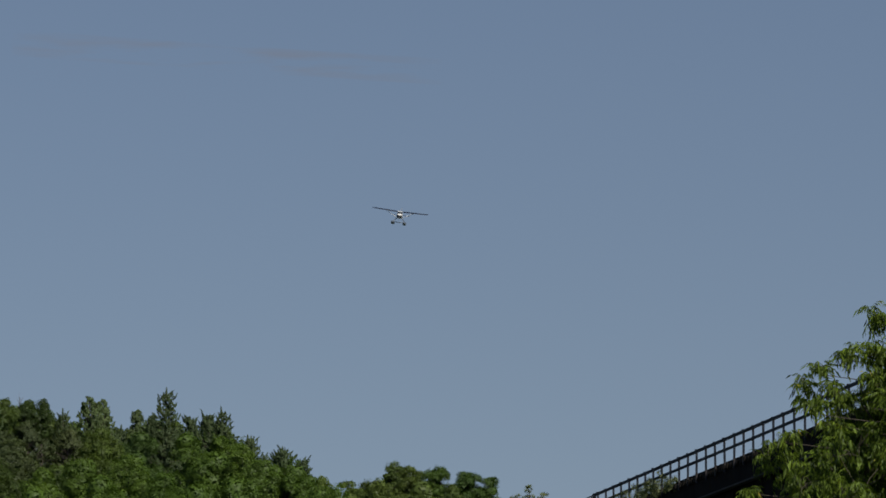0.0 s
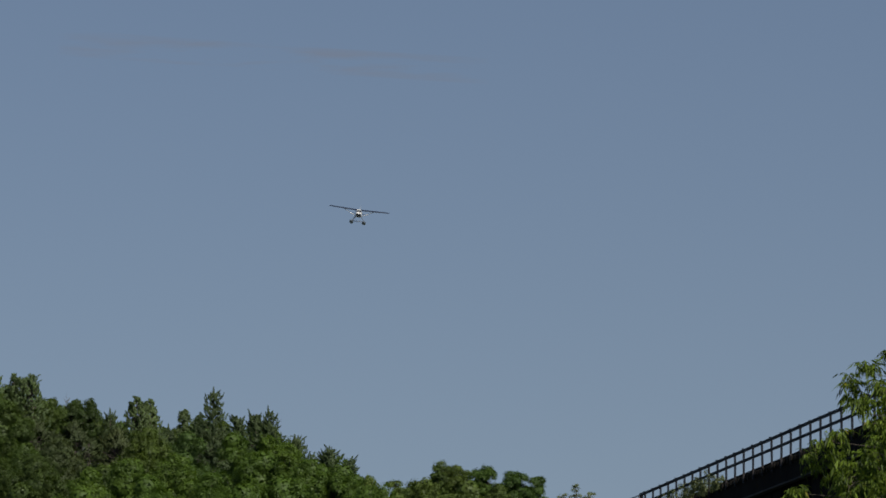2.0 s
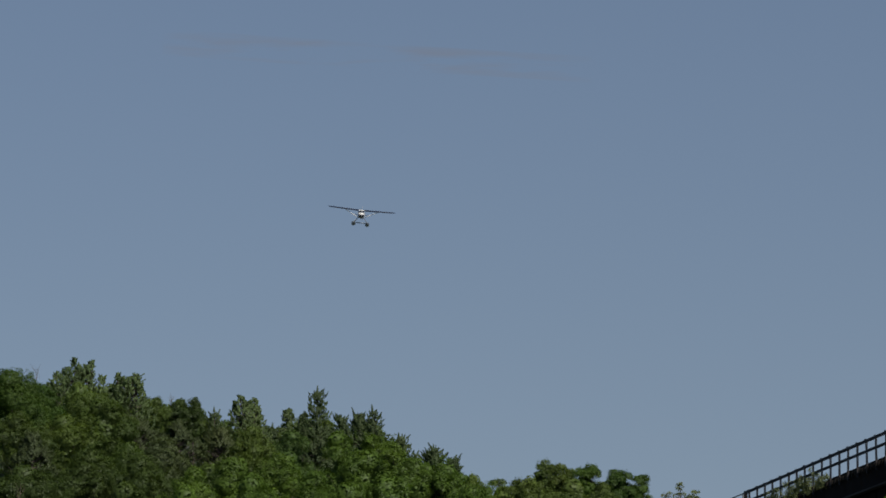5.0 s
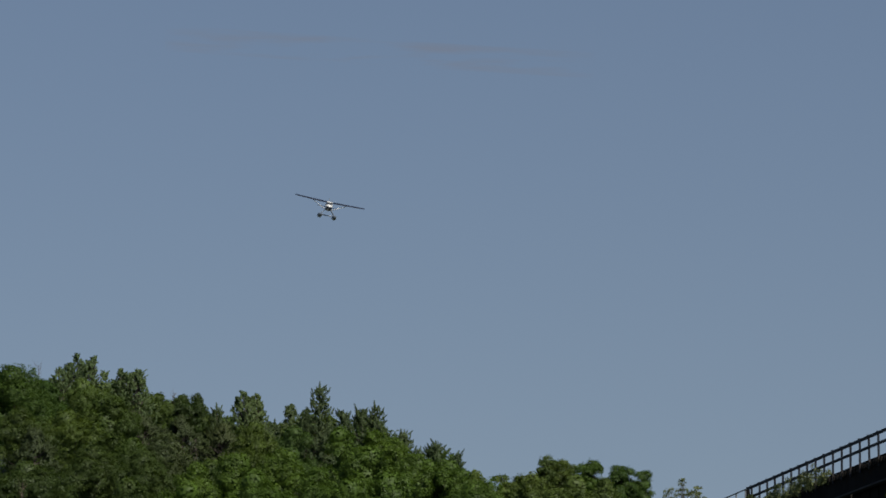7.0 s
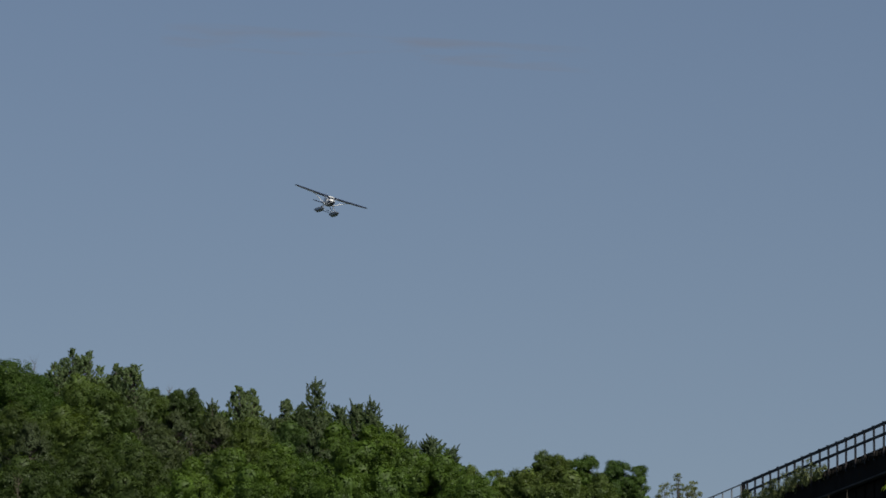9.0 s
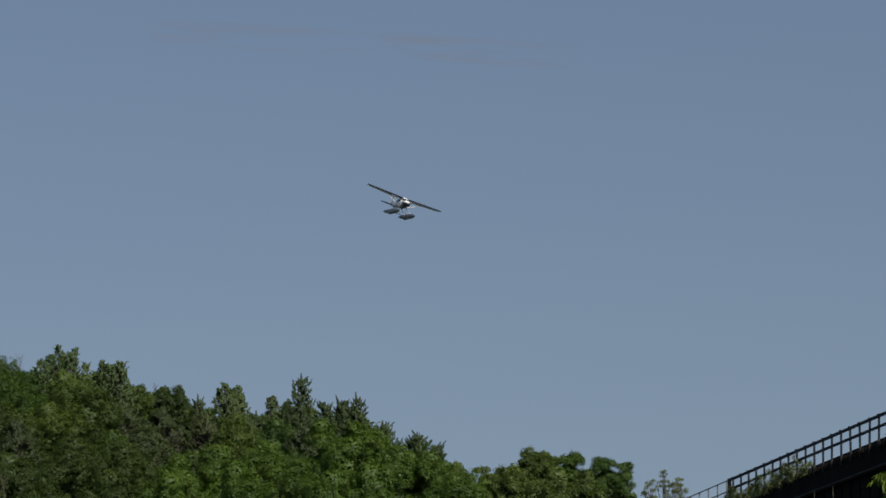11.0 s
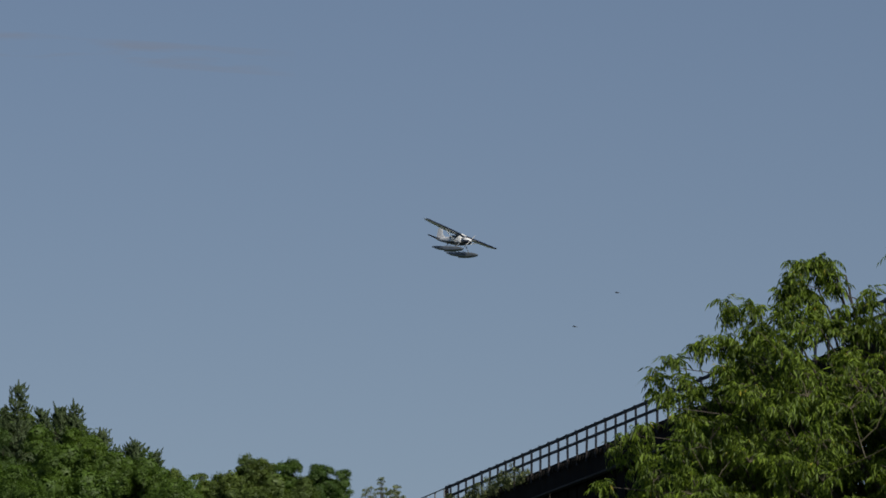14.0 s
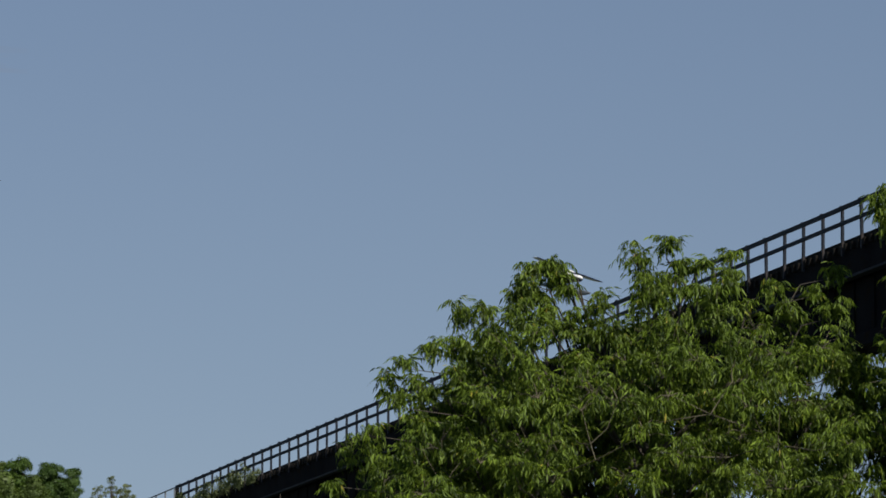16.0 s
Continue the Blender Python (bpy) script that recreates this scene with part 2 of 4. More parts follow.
def bent_tube(points, radii, n=6):
    """Verts and faces of one bent, tapered limb."""
    vs, fs = [], []
    pts = [Vector(p) for p in points]
    for i, (p, r) in enumerate(zip(pts, radii)):
        d = (pts[min(i + 1, len(pts) - 1)] - pts[max(i - 1, 0)]).normalized()
        u = d.orthogonal().normalized() if i == 0 else (u - d * u.dot(d)).normalized()
        w = d.cross(u)
        for k in range(n):
            a = 2 * math.pi * k / n
            vs.append(p + (u * math.cos(a) + w * math.sin(a)) * r)
        if i:
            o = (i - 1) * n
            fs += [(o + k, o + (k + 1) % n, o + n + (k + 1) % n, o + n + k) for k in range(n)]
    return vs, fs


def limbs_mesh(name, limbs, mat, n=6):
    V, F = [], []
    for pts, radii in limbs:
        vs, fs = bent_tube(pts, radii, n)
        o = len(V)
        V += [tuple(v) for v in vs]
        F += [tuple(i + o for i in f) for f in fs]
    return quads_mesh(name, np.array(V), np.array(F), mat, True)


def loft(rings, close=True):
    """A skin over rings of equal point count, capped at both ends."""
    bm = bmesh.new()
    rows = [[bm.verts.new(p) for p in ring] for ring in rings]
    n = len(rows[0])
    for a, b in zip(rows, rows[1:]):
        for i in range(n):
            bm.faces.new((a[i], a[(i + 1) % n], b[(i + 1) % n], b[i]))
    if close:
        bm.faces.new(rows[0][::-1])
        bm.faces.new(rows[-1])
    bmesh.ops.recalc_face_normals(bm, faces=bm.faces)
    for f in bm.faces:
        f.smooth = True
    return bm


# ---- ground ----
def ease(a, b, x):
    t = np.clip((x - a) / (b - a), 0, 1)
    return t * t * (3 - 2 * t)


def ground_height(x, y):
    """Valley floor, the far bank and the wooded hill behind it."""
    x, y = np.asarray(x, float), np.asarray(y, float)
    z = 23.6 * ease(215, 292, y) + 0.050 * np.clip(y - 292, 0, 360) + 11 * ease(648, 700, y)
    return z + 19 * ease(2, -58, x) * ease(440, 600, y)


def build_ground():
    xs = np.concatenate([np.linspace(-3800, -160, 24), np.linspace(-140, 140, 71), np.linspace(160, 3800, 24)])
    ys = np.concatenate([np.linspace(-3000, -60, 16), np.linspace(-40, 760, 134), np.linspace(800, 4200, 24)])
    X, Y = np.meshgrid(xs, ys)
    rough = np.random.default_rng(3).normal(0, 0.12, X.shape) * (np.abs(X) < 150) * (Y > 20) * (Y < 780)
    Z = ground_height(X, Y) + rough
    V = np.stack([X, Y, Z], -1).reshape(-1, 3)
    i = np.arange(len(ys) - 1)[:, None] * len(xs) + np.arange(len(xs) - 1)[None]
    F = np.stack([i, i + 1, i + 1 + len(xs), i + len(xs)], -1).reshape(-1, 4)
    tagged(new("ground", quads_mesh("ground", V, F, GRASS, True)), "grassy valley floor rising to a wooded hill", "ground", kind="structure")


build_ground()


# ---- the bridge ----
# its own space: x along the deck from the valley end, y towards the far side, z = 0 at the walkway
BR = Matrix.Translation((26.775, 172.234, 24.885)) @ Matrix.Rotation(radians(99.806), 4, "Z") @ Matrix.Rotation(radians(-0.055), 4, "Y")
SPAN_A, SPAN_B, STEP = -50.0, 108.2, 2.06


def build_bridge():
    br = thing("railway_bridge", BR, "old black steel railway viaduct on trestle towers with a two-bar railing", "bridge")
    rng = random.Random(5)
    # walkway edge, girder with its ledge and bottom flange
    part("deck", box(bmesh.new(), (SPAN_A, -3.6, -0.22), (SPAN_B, -0.10, -0.02), 0.01), TIMBER, br, "tarred timber deck")
    part("fascia_beam", box(bmesh.new(), (SPAN_A, -0.34, -1.25), (SPAN_B, -0.12, -0.225), 0.01), STEEL, br)
    part("ledge", box(bmesh.new(), (SPAN_A, -0.42, -1.34), (SPAN_B, -0.07, -1.255), 0.012), RAILPAINT, br, "paler steel ledge")
    part("girder", box(bmesh.new(), (SPAN_A, -0.75, -3.2), (SPAN_B, -0.60, -1.345), 0.01), STEEL, br, "deep black plate girder")
    part("bottom_flange", box(bmesh.new(), (SPAN_A, -0.95, -3.30), (SPAN_B, -0.40, -3.205), 0.01), STEEL, br)
    part("far_girder", box(bmesh.new(), (SPAN_A, -3.2, -3.2), (SPAN_B, -3.05, -0.225), 0.01), STEEL, br)
    stiff = box(bmesh.new(), (-0.05, -0.595, -3.19), (0.05, -0.53, -1.35), 0.006)
    proto = part("stiffener", stiff, STEEL, br)
    proto.location.x = SPAN_A + 1
    k = SPAN_A + 1 + STEP
    while k < SPAN_B:
        o = new("stiffener", proto.data)
        o.parent, o.location = br, (k, 0, 0)
        k += STEP
    # tie ends that stick out below the walkway, uneven
    tie = box(bmesh.new(), (-0.11, -0.5, -0.16), (0.11, 0.02, 0.09), 0.015)
    first = part("tie", tie, TIMBER, br, "weathered timber tie end")
    first.location = (SPAN_A + 0.3, 0, -0.27)
    k = SPAN_A + 0.3 + 0.62
    while k < SPAN_B:
        o = new("tie", first.data)
        o.parent, o.location = br, (k + rng.uniform(-0.05, 0.05), rng.uniform(-0.05, 0.06), -0.27 + rng.uniform(-0.03, 0.03))
        o.rotation_euler.x = rng.uniform(-0.05, 0.05)
        k += 0.62
    # railing posts, each a little out of true
    post = bmesh.new()
    box(post, (-0.07, -0.05, -0.55), (0.07, 0.04, 1.08), 0.008)
    box(post, (-0.075, -0.07, 1.02), (0.075, 0.09, 1.17), 0.01)
    p0 = part("railing_post", post, RAILPAINT, br, "black steel railing post")
    p0.location.x = -23 * STEP
    for i in range(-22, 53):
        x = i * STEP
        if x > SPAN_B:
            break
        o = new("railing_post", p0.data)
        o.parent, o.location = br, (x + rng.uniform(-0.06, 0.06), 0, rng.uniform(-0.015, 0.015))
        o.rotation_euler = (rng.uniform(-0.02, 0.02), rng.uniform(-0.03, 0.03), 0)
    post_end = bmesh.new()
    box(post_end, (-0.10, -0.10, -0.6), (0.10, 0.08, 1.16), 0.012)
    part("end_post", post_end, STEEL, br).location.x = SPAN_B
    # two rails in lengths, which sag and stagger slightly
    L = STEP * 3
    x = -23 * STEP
    while x < SPAN_B:
        e = min(x + L, SPAN_B)
        for z, h in ((1.04, 0.085), (0.52, 0.075)):
            dz = rng.uniform(-0.012, 0.012)
            part("rail", box(bmesh.new(), (x - 0.04, 0.043 + rng.uniform(0, 0.004), z - h + dz), (e + 0.01, 0.10, z + h + dz), 0.012), RAILPAINT, br)
        x = e
    # trestle towers: battered columns, struts and crossed braces
    for tx in (-46.0, -12.0, 46.0):
        tower = part("trestle_tower", box(bmesh.new(), (tx - 0.3, -3.6, -3.75), (tx + 8.3, -0.2, -3.31), 0.02), STEEL, br)
        base = -24.6
        for dx in (0.0, 8.0):
            for y0, y1 in ((-0.7, 2.2), (-3.1, -6.0)):
                c = bmesh.new()
                a, b = Vector((tx + dx, y0, -3.76)), Vector((tx + dx, y1, base))
                for ox in (-0.22, 0.22):
                    tube(c, a + Vector((ox, 0, 0)), b + Vector((ox, 0, 0)), 0.16, 0.18, 6)
                n = 16
                for i in range(n):
                    p, q = a.lerp(b, i / n), a.lerp(b, (i + 1) / n)
                    s = 0.22 if i % 2 else -0.22
                    tube(c, p + Vector((s, 0, 0)), q + Vector((-s, 0, 0)), 0.035, n=4)
                part("column", c, STEEL, tower)
            for f in (0.3, 0.62):
                z = -3.76 + (base + 3.76) * f
                ya, yb = -0.7 + 2.9 * f, -3.1 - 2.9 * f
                part("strut", box(bmesh.new(), (tx + dx - 0.12, yb, z - 0.14), (tx + dx + 0.12, ya, z + 0.14), 0.01), STEEL, tower)
            for f0, f1 in ((0.0, 0.3), (0.3, 0.62), (0.62, 1.0)):
                za, zb = -3.76 + (base + 3.76) * f0, -3.76 + (base + 3.76) * f1
                for s0, s1 in ((1, 0), (0, 1)):
                    ya = (-0.7 + 2.9 * f0) if s0 else (-3.1 - 2.9 * f0)
                    yb = (-0.7 + 2.9 * f1) if s1 else (-3.1 - 2.9 * f1)
                    part("brace", tube(bmesh.new(), (tx + dx, ya, za), (tx + dx, yb, zb), 0.05, n=6), STEEL, tower)
        for f in (0.3, 0.62):
            z = -3.76 + (base + 3.76) * f
            for y in (-0.7 + 2.9 * f, -3.1 - 2.9 * f):
                part("strut", box(bmesh.new(), (tx, y - 0.1, z - 0.14), (tx + 8, y + 0.1, z + 0.14), 0.01), STEEL, tower)
    return br


build_bridge()


def build_abutment():
    ab = thing("bridge_abutment", BR, "weathered concrete abutment at the end of the bridge", "abutment", kind="structure")
    bm = box(bmesh.new(), (SPAN_B + 0.02, -3.8, -9.0), (SPAN_B + 5, 0.1, -0.3), 0.06)
    box(bm, (SPAN_B + 5.02, -3.8, -4.0), (SPAN_B + 26, 0.2, -0.35), 0.06)
    part("wall", bm, STONE, ab)
    fence = thing("approach_railing", BR, "thin grey pipe railing past the bridge end", "railing")
    for i in range(9):
        b = tube(bmesh.new(), (SPAN_B + 0.9 + i * 2.6, -0.05, -0.4), (SPAN_B + 0.9 + i * 2.6, -0.05, 1.1), 0.045)
        part("post", b, GALV, fence)
    for z in (1.1, 0.5):
        part("rail", tube(bmesh.new(), (SPAN_B + 0.2, -0.05, z), (SPAN_B + 22, -0.05, z), 0.04), GALV, fence)


build_abutment()


# ---- trees of the hill ----
def leaf_tris(rng, pts, normals, size, aspect=0.75, along=None):
    """One small pointed leaf or tuft at each point, facing about its normal."""
    n = len(pts)
    nr = normals + rng.normal(0, 0.3, (n, 3))
    nr /= np.linalg.norm(nr, axis=1)[:, None] + 1e-9
    ref = rng.normal(0, 1, (n, 3)) if along is None else along + rng.normal(0, 0.25, (n, 3))
    u = ref - nr * (ref * nr).sum(1)[:, None]
    u /= np.linalg.norm(u, axis=1)[:, None] + 1e-9
    w = np.cross(nr, u)
    s = (np.asarray(size) * rng.uniform(0.65, 1.3, n))[:, None]
    a = aspect * rng.uniform(0.7, 1.2, n)[:, None]
    V = np.stack([pts - u * s * 0.4 + w * s * a * 0.5, pts - u * s * 0.4 - w * s * a * 0.5, pts + u * s * 0.6], 1).reshape(-1, 3)
    return V, np.arange(3 * n).reshape(n, 3)


def ball_points(rng, n):
    d = rng.normal(0, 1, (n, 3))
    return d / np.linalg.norm(d, axis=1)[:, None]


def lobes_crown(rng, lobes, size, density=1.15, squash=1.05, ragged=0.17, spray=0.27, cover=1.0, sheen=0.26):
    """A heap of ragged boughs, each set with sprays of leaves; what lies inside another bough is left out."""
    L = np.array([b[:4] for b in lobes])
    C, D, R = [], [], []
    P, N, S, Z = [], [], [], []
    for i, (cx, cy, cz, r, *thin) in enumerate(lobes):
        if thin:
            n = int(12 * r * r / (size * size))
            d = ball_points(rng, n)
            P.append(np.array([cx, cy, cz]) + d * (r * rng.uniform(0.6, 1.0, n))[:, None] * np.array([1, 1, squash]))
            N.append(d), S.append(d), Z.append(np.full(n, size * 1.9))
            continue
        sr = min(spray, 0.75 * r)
        n = max(5, int(4.4 * r * r / (sr * sr) * cover))
        d = ball_points(rng, n)
        d = d[d[:, 2] > -0.65]
        rr = r * (0.84 + ragged * np.clip(rng.normal(0, 1, len(d)), -2, 1.4)) * (1 + 0.16 * d[:, 2])
        lean = np.array([rng.normal(0, 0.16), rng.normal(0, 0.16), 0])
        p = d * rr[:, None] * np.array([1, 1, squash])
        p = np.array([cx, cy, cz]) + p + lean * p[:, 2:3]
        q = (p[:, None] - L[None, :, :3]) / (L[None, :, 3:4] * np.array([1, 1, squash]))
        deep = np.linalg.norm(q, axis=2) < 0.70
        deep[:, i] = False
        ok = ~deep.any(1)
        C.append(p[ok]), D.append(d[ok]), R.append(sr * rng.uniform(0.65, 1.25, int(ok.sum())))
    C, D, R = np.concatenate(C), np.concatenate(D), np.concatenate(R)
    k = np.maximum(4, (density * 2.2 * math.pi * R * R / (0.375 * size * size)).astype(int))
    C, D, R = np.repeat(C, k, 0), np.repeat(D, k, 0), np.repeat(R, k)
    o = D * 0.8 + np.array([0, 0, 0.55])
    o /= np.linalg.norm(o, axis=1)[:, None]
    e = ball_points(rng, len(C)) * np.sqrt(rng.uniform(0.02, 1, len(C)))[:, None]
    h = (e * o).sum(1)[:, None]
    side = e - o * h
    P.append(C + (side * 1.5 + o * (h * 0.9 - 0.3 * (side * side).sum(1)[:, None])) * R[:, None])
    N.append(o + side * 0.7)
    S.append(o * 0.5 + D * 0.45 + side * 0.4 + rng.normal(0, sheen, C.shape))
    Z.append(np.full(len(C), size))
    V, F = leaf_tris(rng, np.concatenate(P), np.concatenate(N), np.concatenate(Z))
    S = np.concatenate(S)
    S /= np.linalg.norm(S, axis=1)[:, None]
    return V, F, np.repeat(S, 3, axis=0)


def broad_lobes(rng, h, w, tall, count, point=0.3):
    """Boughs that fill an uneven egg of width w below height h, with shoots on top."""
    ch = min(0.85 * h, tall * w)
    cz = h - ch / 2
    out = []
    for i in range(count):
        d = ball_points(rng, 1)[0]
        f = rng.uniform(0.55, 0.88)
        r = w * rng.uniform(0.10, 0.18)
        x, y, z = d[0] * f * w / 2, d[1] * f * w / 2, d[2] * f * ch / 2
        taper = 1 - point * max(0, z / (ch / 2)) ** (2 - point)
        out.append((x * taper, y * taper, cz + z, r))
    for k in range(5):
        out.append((rng.normal(0, w * 0.05), rng.normal(0, w * 0.05), cz + (k - 1.6) * ch * 0.15, w * (0.26 - 0.02 * k), 0.4))
    for k in range(9):
        r = w * rng.uniform(0.045, 0.07)
        x, y = rng.normal(0, w * 0.2 * (1 - 0.5 * point)), rng.normal(0, w * 0.2 * (1 - 0.5 * point))
        x, y = (x * 0.25, y * 0.25) if k == 0 else (x, y)
        z = h - r * 1.2 - (0.9 + point) * math.hypot(x, y) * rng.uniform(0.6, 1.2)
        for j in range(4):
            out.append((x * (1 - 0.1 * j), y * (1 - 0.1 * j), z, r))
            z -= r * 1.1
            r *= 1.3
    return out


def broad_tree(rng, h, w, tall=1.7, count=28, density=0.5, size=0.175, point=0.3, squash=1.05, ragged=0.19, sheen=0.26):
    lobes = broad_lobes(rng, h, w, tall, count, point)
    V, F, S = lobes_crown(rng, lobes, size, density, squash, ragged, sheen=sheen)
    limbs = [([(0, 0, -0.3), (0.1, 0, h * 0.3), (-0.05, 0.1, h * 0.6), (0, 0, h * 0.92)], [0.02 * h + 0.03, 0.016 * h + 0.02, 0.01 * h, 0.02])]
    for cx, cy, cz, r, *_ in lobes[:14]:
        z0 = max(0.25 * h, cz - 0.9 * math.hypot(cx, cy) - 0.8)
        limbs.append(([(0, 0, z0), (cx * 0.45, cy * 0.45, z0 * 0.5 + cz * 0.5), (cx, cy, cz)], [0.007 * h, 0.005 * h, 0.012]))
    return V, F, limbs, S


def plumes(rng, tips, size, P, N, A, S):
    """Upward, pointed brushes of needles: place, lean, length and width of each."""
    for c, lean, ln, wd in tips:
        n = int(16 + 10.5 * ln * wd / (size * size))
        t = rng.uniform(0, 1, n)
        round_ = ball_points(rng, n) * np.array([1, 1, 0.3])
        taper = np.sqrt(np.clip(t * 3.2, 0.15, 1)) * np.clip(1.06 - t, 0.03, 1) ** 0.9
        p = c + lean * (t * ln)[:, None] + round_ * (wd * 0.5 * taper)[:, None]
        P.append(p)
        N.append(round_ + rng.normal(0, 0.4, (n, 3)))
        A.append(np.tile(lean, (n, 1)) * 0.8 + round_ * 0.9)
        far = p * np.array([1, 1, 0])
        S.append(round_ * 0.7 + lean * 0.35 + far / (np.linalg.norm(far, axis=1)[:, None] + 0.4) * 0.8 + rng.normal(0, 0.2, (n, 3)))


def needles(rng, tips, size):
    P, N, A, S = [], [], [], []
    plumes(rng, tips, size, P, N, A, S)
    V, F = leaf_tris(rng, np.concatenate(P), np.concatenate(N), size, 0.34, np.concatenate(A))
    S = np.concatenate(S)
    S /= np.linalg.norm(S, axis=1)[:, None] + 1e-9
    return V, F, np.repeat(S, 3, axis=0)


def conifer_tree(rng, h, w, size=0.22):
    """Ragged whorls of boughs that turn up into needled plumes."""
    limbs = [([(0, 0, -0.3), (0, 0, h * 0.5), (0, 0, h * 0.97)], [0.018 * h, 0.011 * h, 0.015])]
    tips = [(np.array([0, 0, h - 1.5]), np.array([rng.normal(0, 0.05), 0, 1.0]), 1.3, 0.5)]
    z = h - 1.35
    low = max(0.12 * h, h - 1.7 * w)
    while z > low:
        f = (h - z) / (h - low)
        reach = w * 0.5 * (0.02 + 0.98 * f ** 0.72)
        turn = rng.uniform(0, 6.28)
        count = int(rng.integers(4, 7)) + int(4 * f)
        for k in range(count):
            a = turn + 6.28 * k / count + rng.normal(0, 0.3)
            ln = reach * rng.uniform(0.5, 1.15)
            out = np.array([math.cos(a), math.sin(a), 0])
            rise = rng.uniform(0.25, 0.8)
            end = np.array([0, 0, z]) + out * ln + np.array([0, 0, rise * ln * 0.55])
            lean = np.array([0, 0, 1.0]) + out * rng.uniform(0.2, 0.55 + 0.4 * f)
            tips.append((end - lean * 0.35, lean, rng.uniform(0.55, 0.85 + 0.45 * f), rng.uniform(0.3, 0.4 + 0.15 * f)))
            steps = max(1, int(ln / 0.36))
            for j in range(steps):
                s = (j + 0.5) / steps
                lean2 = np.array([0, 0, 0.6]) + out * 0.7 + rng.normal(0, 0.4, 3)
                tips.append((np.array([0, 0, z]) * (1 - s) + end * s - lean2 * 0.2 + rng.normal(0, 0.12, 3), lean2, rng.uniform(0.45, 0.75), rng.uniform(0.4, 0.62)))
            limbs.append(([(0, 0, z), tuple((np.array([0, 0, z - 0.1]) + end) / 2), tuple(end)], [0.035, 0.02, 0.01]))
        z -= rng.uniform(0.45, 0.68)
    V, F, S = needles(rng, tips, size)
    return V, F, limbs, S


def pine_tree(rng, h, w, size=0.22):
    """Soft crown of needle tufts on bent boughs, upturned at the tips."""
    limbs = [([(0, 0, -0.3), (0.15, 0, h * 0.5), (0, 0, h * 0.95)], [0.018 * h, 0.012 * h, 0.03])]
    ch = min(0.8 * h, 1.9 * w)
    tips = []
    wide = w > 5
    for i in range(int(30 + (17 if wide else 13) * w)):
        f = rng.uniform(0, 1) ** 1.5
        ra = w * 0.5 * math.sqrt(max(0.02, 1 - (1 - min(1, 1.3 * f + 0.03)) ** 2)) * math.sqrt(rng.uniform(0.1, 1)) * (0.2 + 0.8 * min(1, 3.5 * f))
        z = h - 0.85 - ch * f
        a = rng.uniform(0, 2 * math.pi)
        out = np.array([math.cos(a), math.sin(a), 0])
        c = out * ra + np.array([0, 0, z])
        for j in range(4 if wide else 3):
            lean = np.array([0, 0, 0.8]) + out * rng.uniform(0.1, 0.8) + rng.normal(0, 0.32, 3)
            tips.append((c + rng.normal(0, 0.24, 3) * (j > 0), lean, rng.uniform(0.4, 0.65) if wide else rng.uniform(0.6, 0.95), rng.uniform(0.42, 0.62)))
        z0 = max(0.2 * h, z - 0.5 * ra - 0.3)
        limbs.append(([(0, 0, z0), tuple(c * np.array([0.5, 0.5, 0]) + np.array([0, 0, (z0 + z) / 2])), tuple(c)], [0.05, 0.03, 0.012]))
    V, F, S = needles(rng, tips, size)
    return V, F, limbs, S


def poplar_tree(rng, h, w, size=0.15):
    """Upright leafy shoots that crowd into a ragged, pointed crown."""
    limbs = [([(0, 0, -0.3), (0.1, 0, h * 0.5), (0, 0, h * 0.95)], [0.018 * h, 0.012 * h, 0.02])]
    ch = min(0.85 * h, 2.3 * w)
    tips = []
    heads = [(rng.normal(0, 0.2 * w), rng.normal(0, 0.2 * w), rng.uniform(0.05, 0.5) * w) for _ in range(6)] + [(0.0, 0.0, 0.0)]
    for i in range(int(80 + 95 * w)):
        hx, hy, drop = heads[int(rng.integers(0, 7))]
        f = rng.uniform(0, 1) ** 1.7
        ra = w * 0.5 * min(1, 0.05 + 2.3 * f) * math.sqrt(rng.uniform(0.02, 1))
        a = rng.uniform(0, 6.28)
        keep = 1 - 0.4 * f
        x, y = hx * keep + math.cos(a) * ra, hy * keep + math.sin(a) * ra
        lean = np.array([0.45 * math.cos(a) + rng.normal(0, 0.4), 0.45 * math.sin(a) + rng.normal(0, 0.4), 0.9])
        ln = rng.uniform(0.3, 0.62)
        z = h - drop - ln - ch * f
        tips.append((np.array([x, y, z]), lean, ln, rng.uniform(0.28, 0.46)))
        if i % 4 == 0:
            limbs.append(([(0, 0, max(0.2 * h, z - 1.6)), (x * 0.6, y * 0.6, z - 0.5), (x, y, z + 0.5 * ln)], [0.04, 0.025, 0.01]))
    P, N, A, S = [], [], [], []
    plumes(rng, tips, size * 1.25, P, N, A, S)
    V, F = leaf_tris(rng, np.concatenate(P), np.concatenate(N), size, 0.75)
    S = np.concatenate(S) + rng.normal(0, 0.6, (len(V) // 3, 3))
    S /= np.linalg.norm(S, axis=1)[:, None] + 1e-9
    return V, F, limbs, np.repeat(S, 3, axis=0)


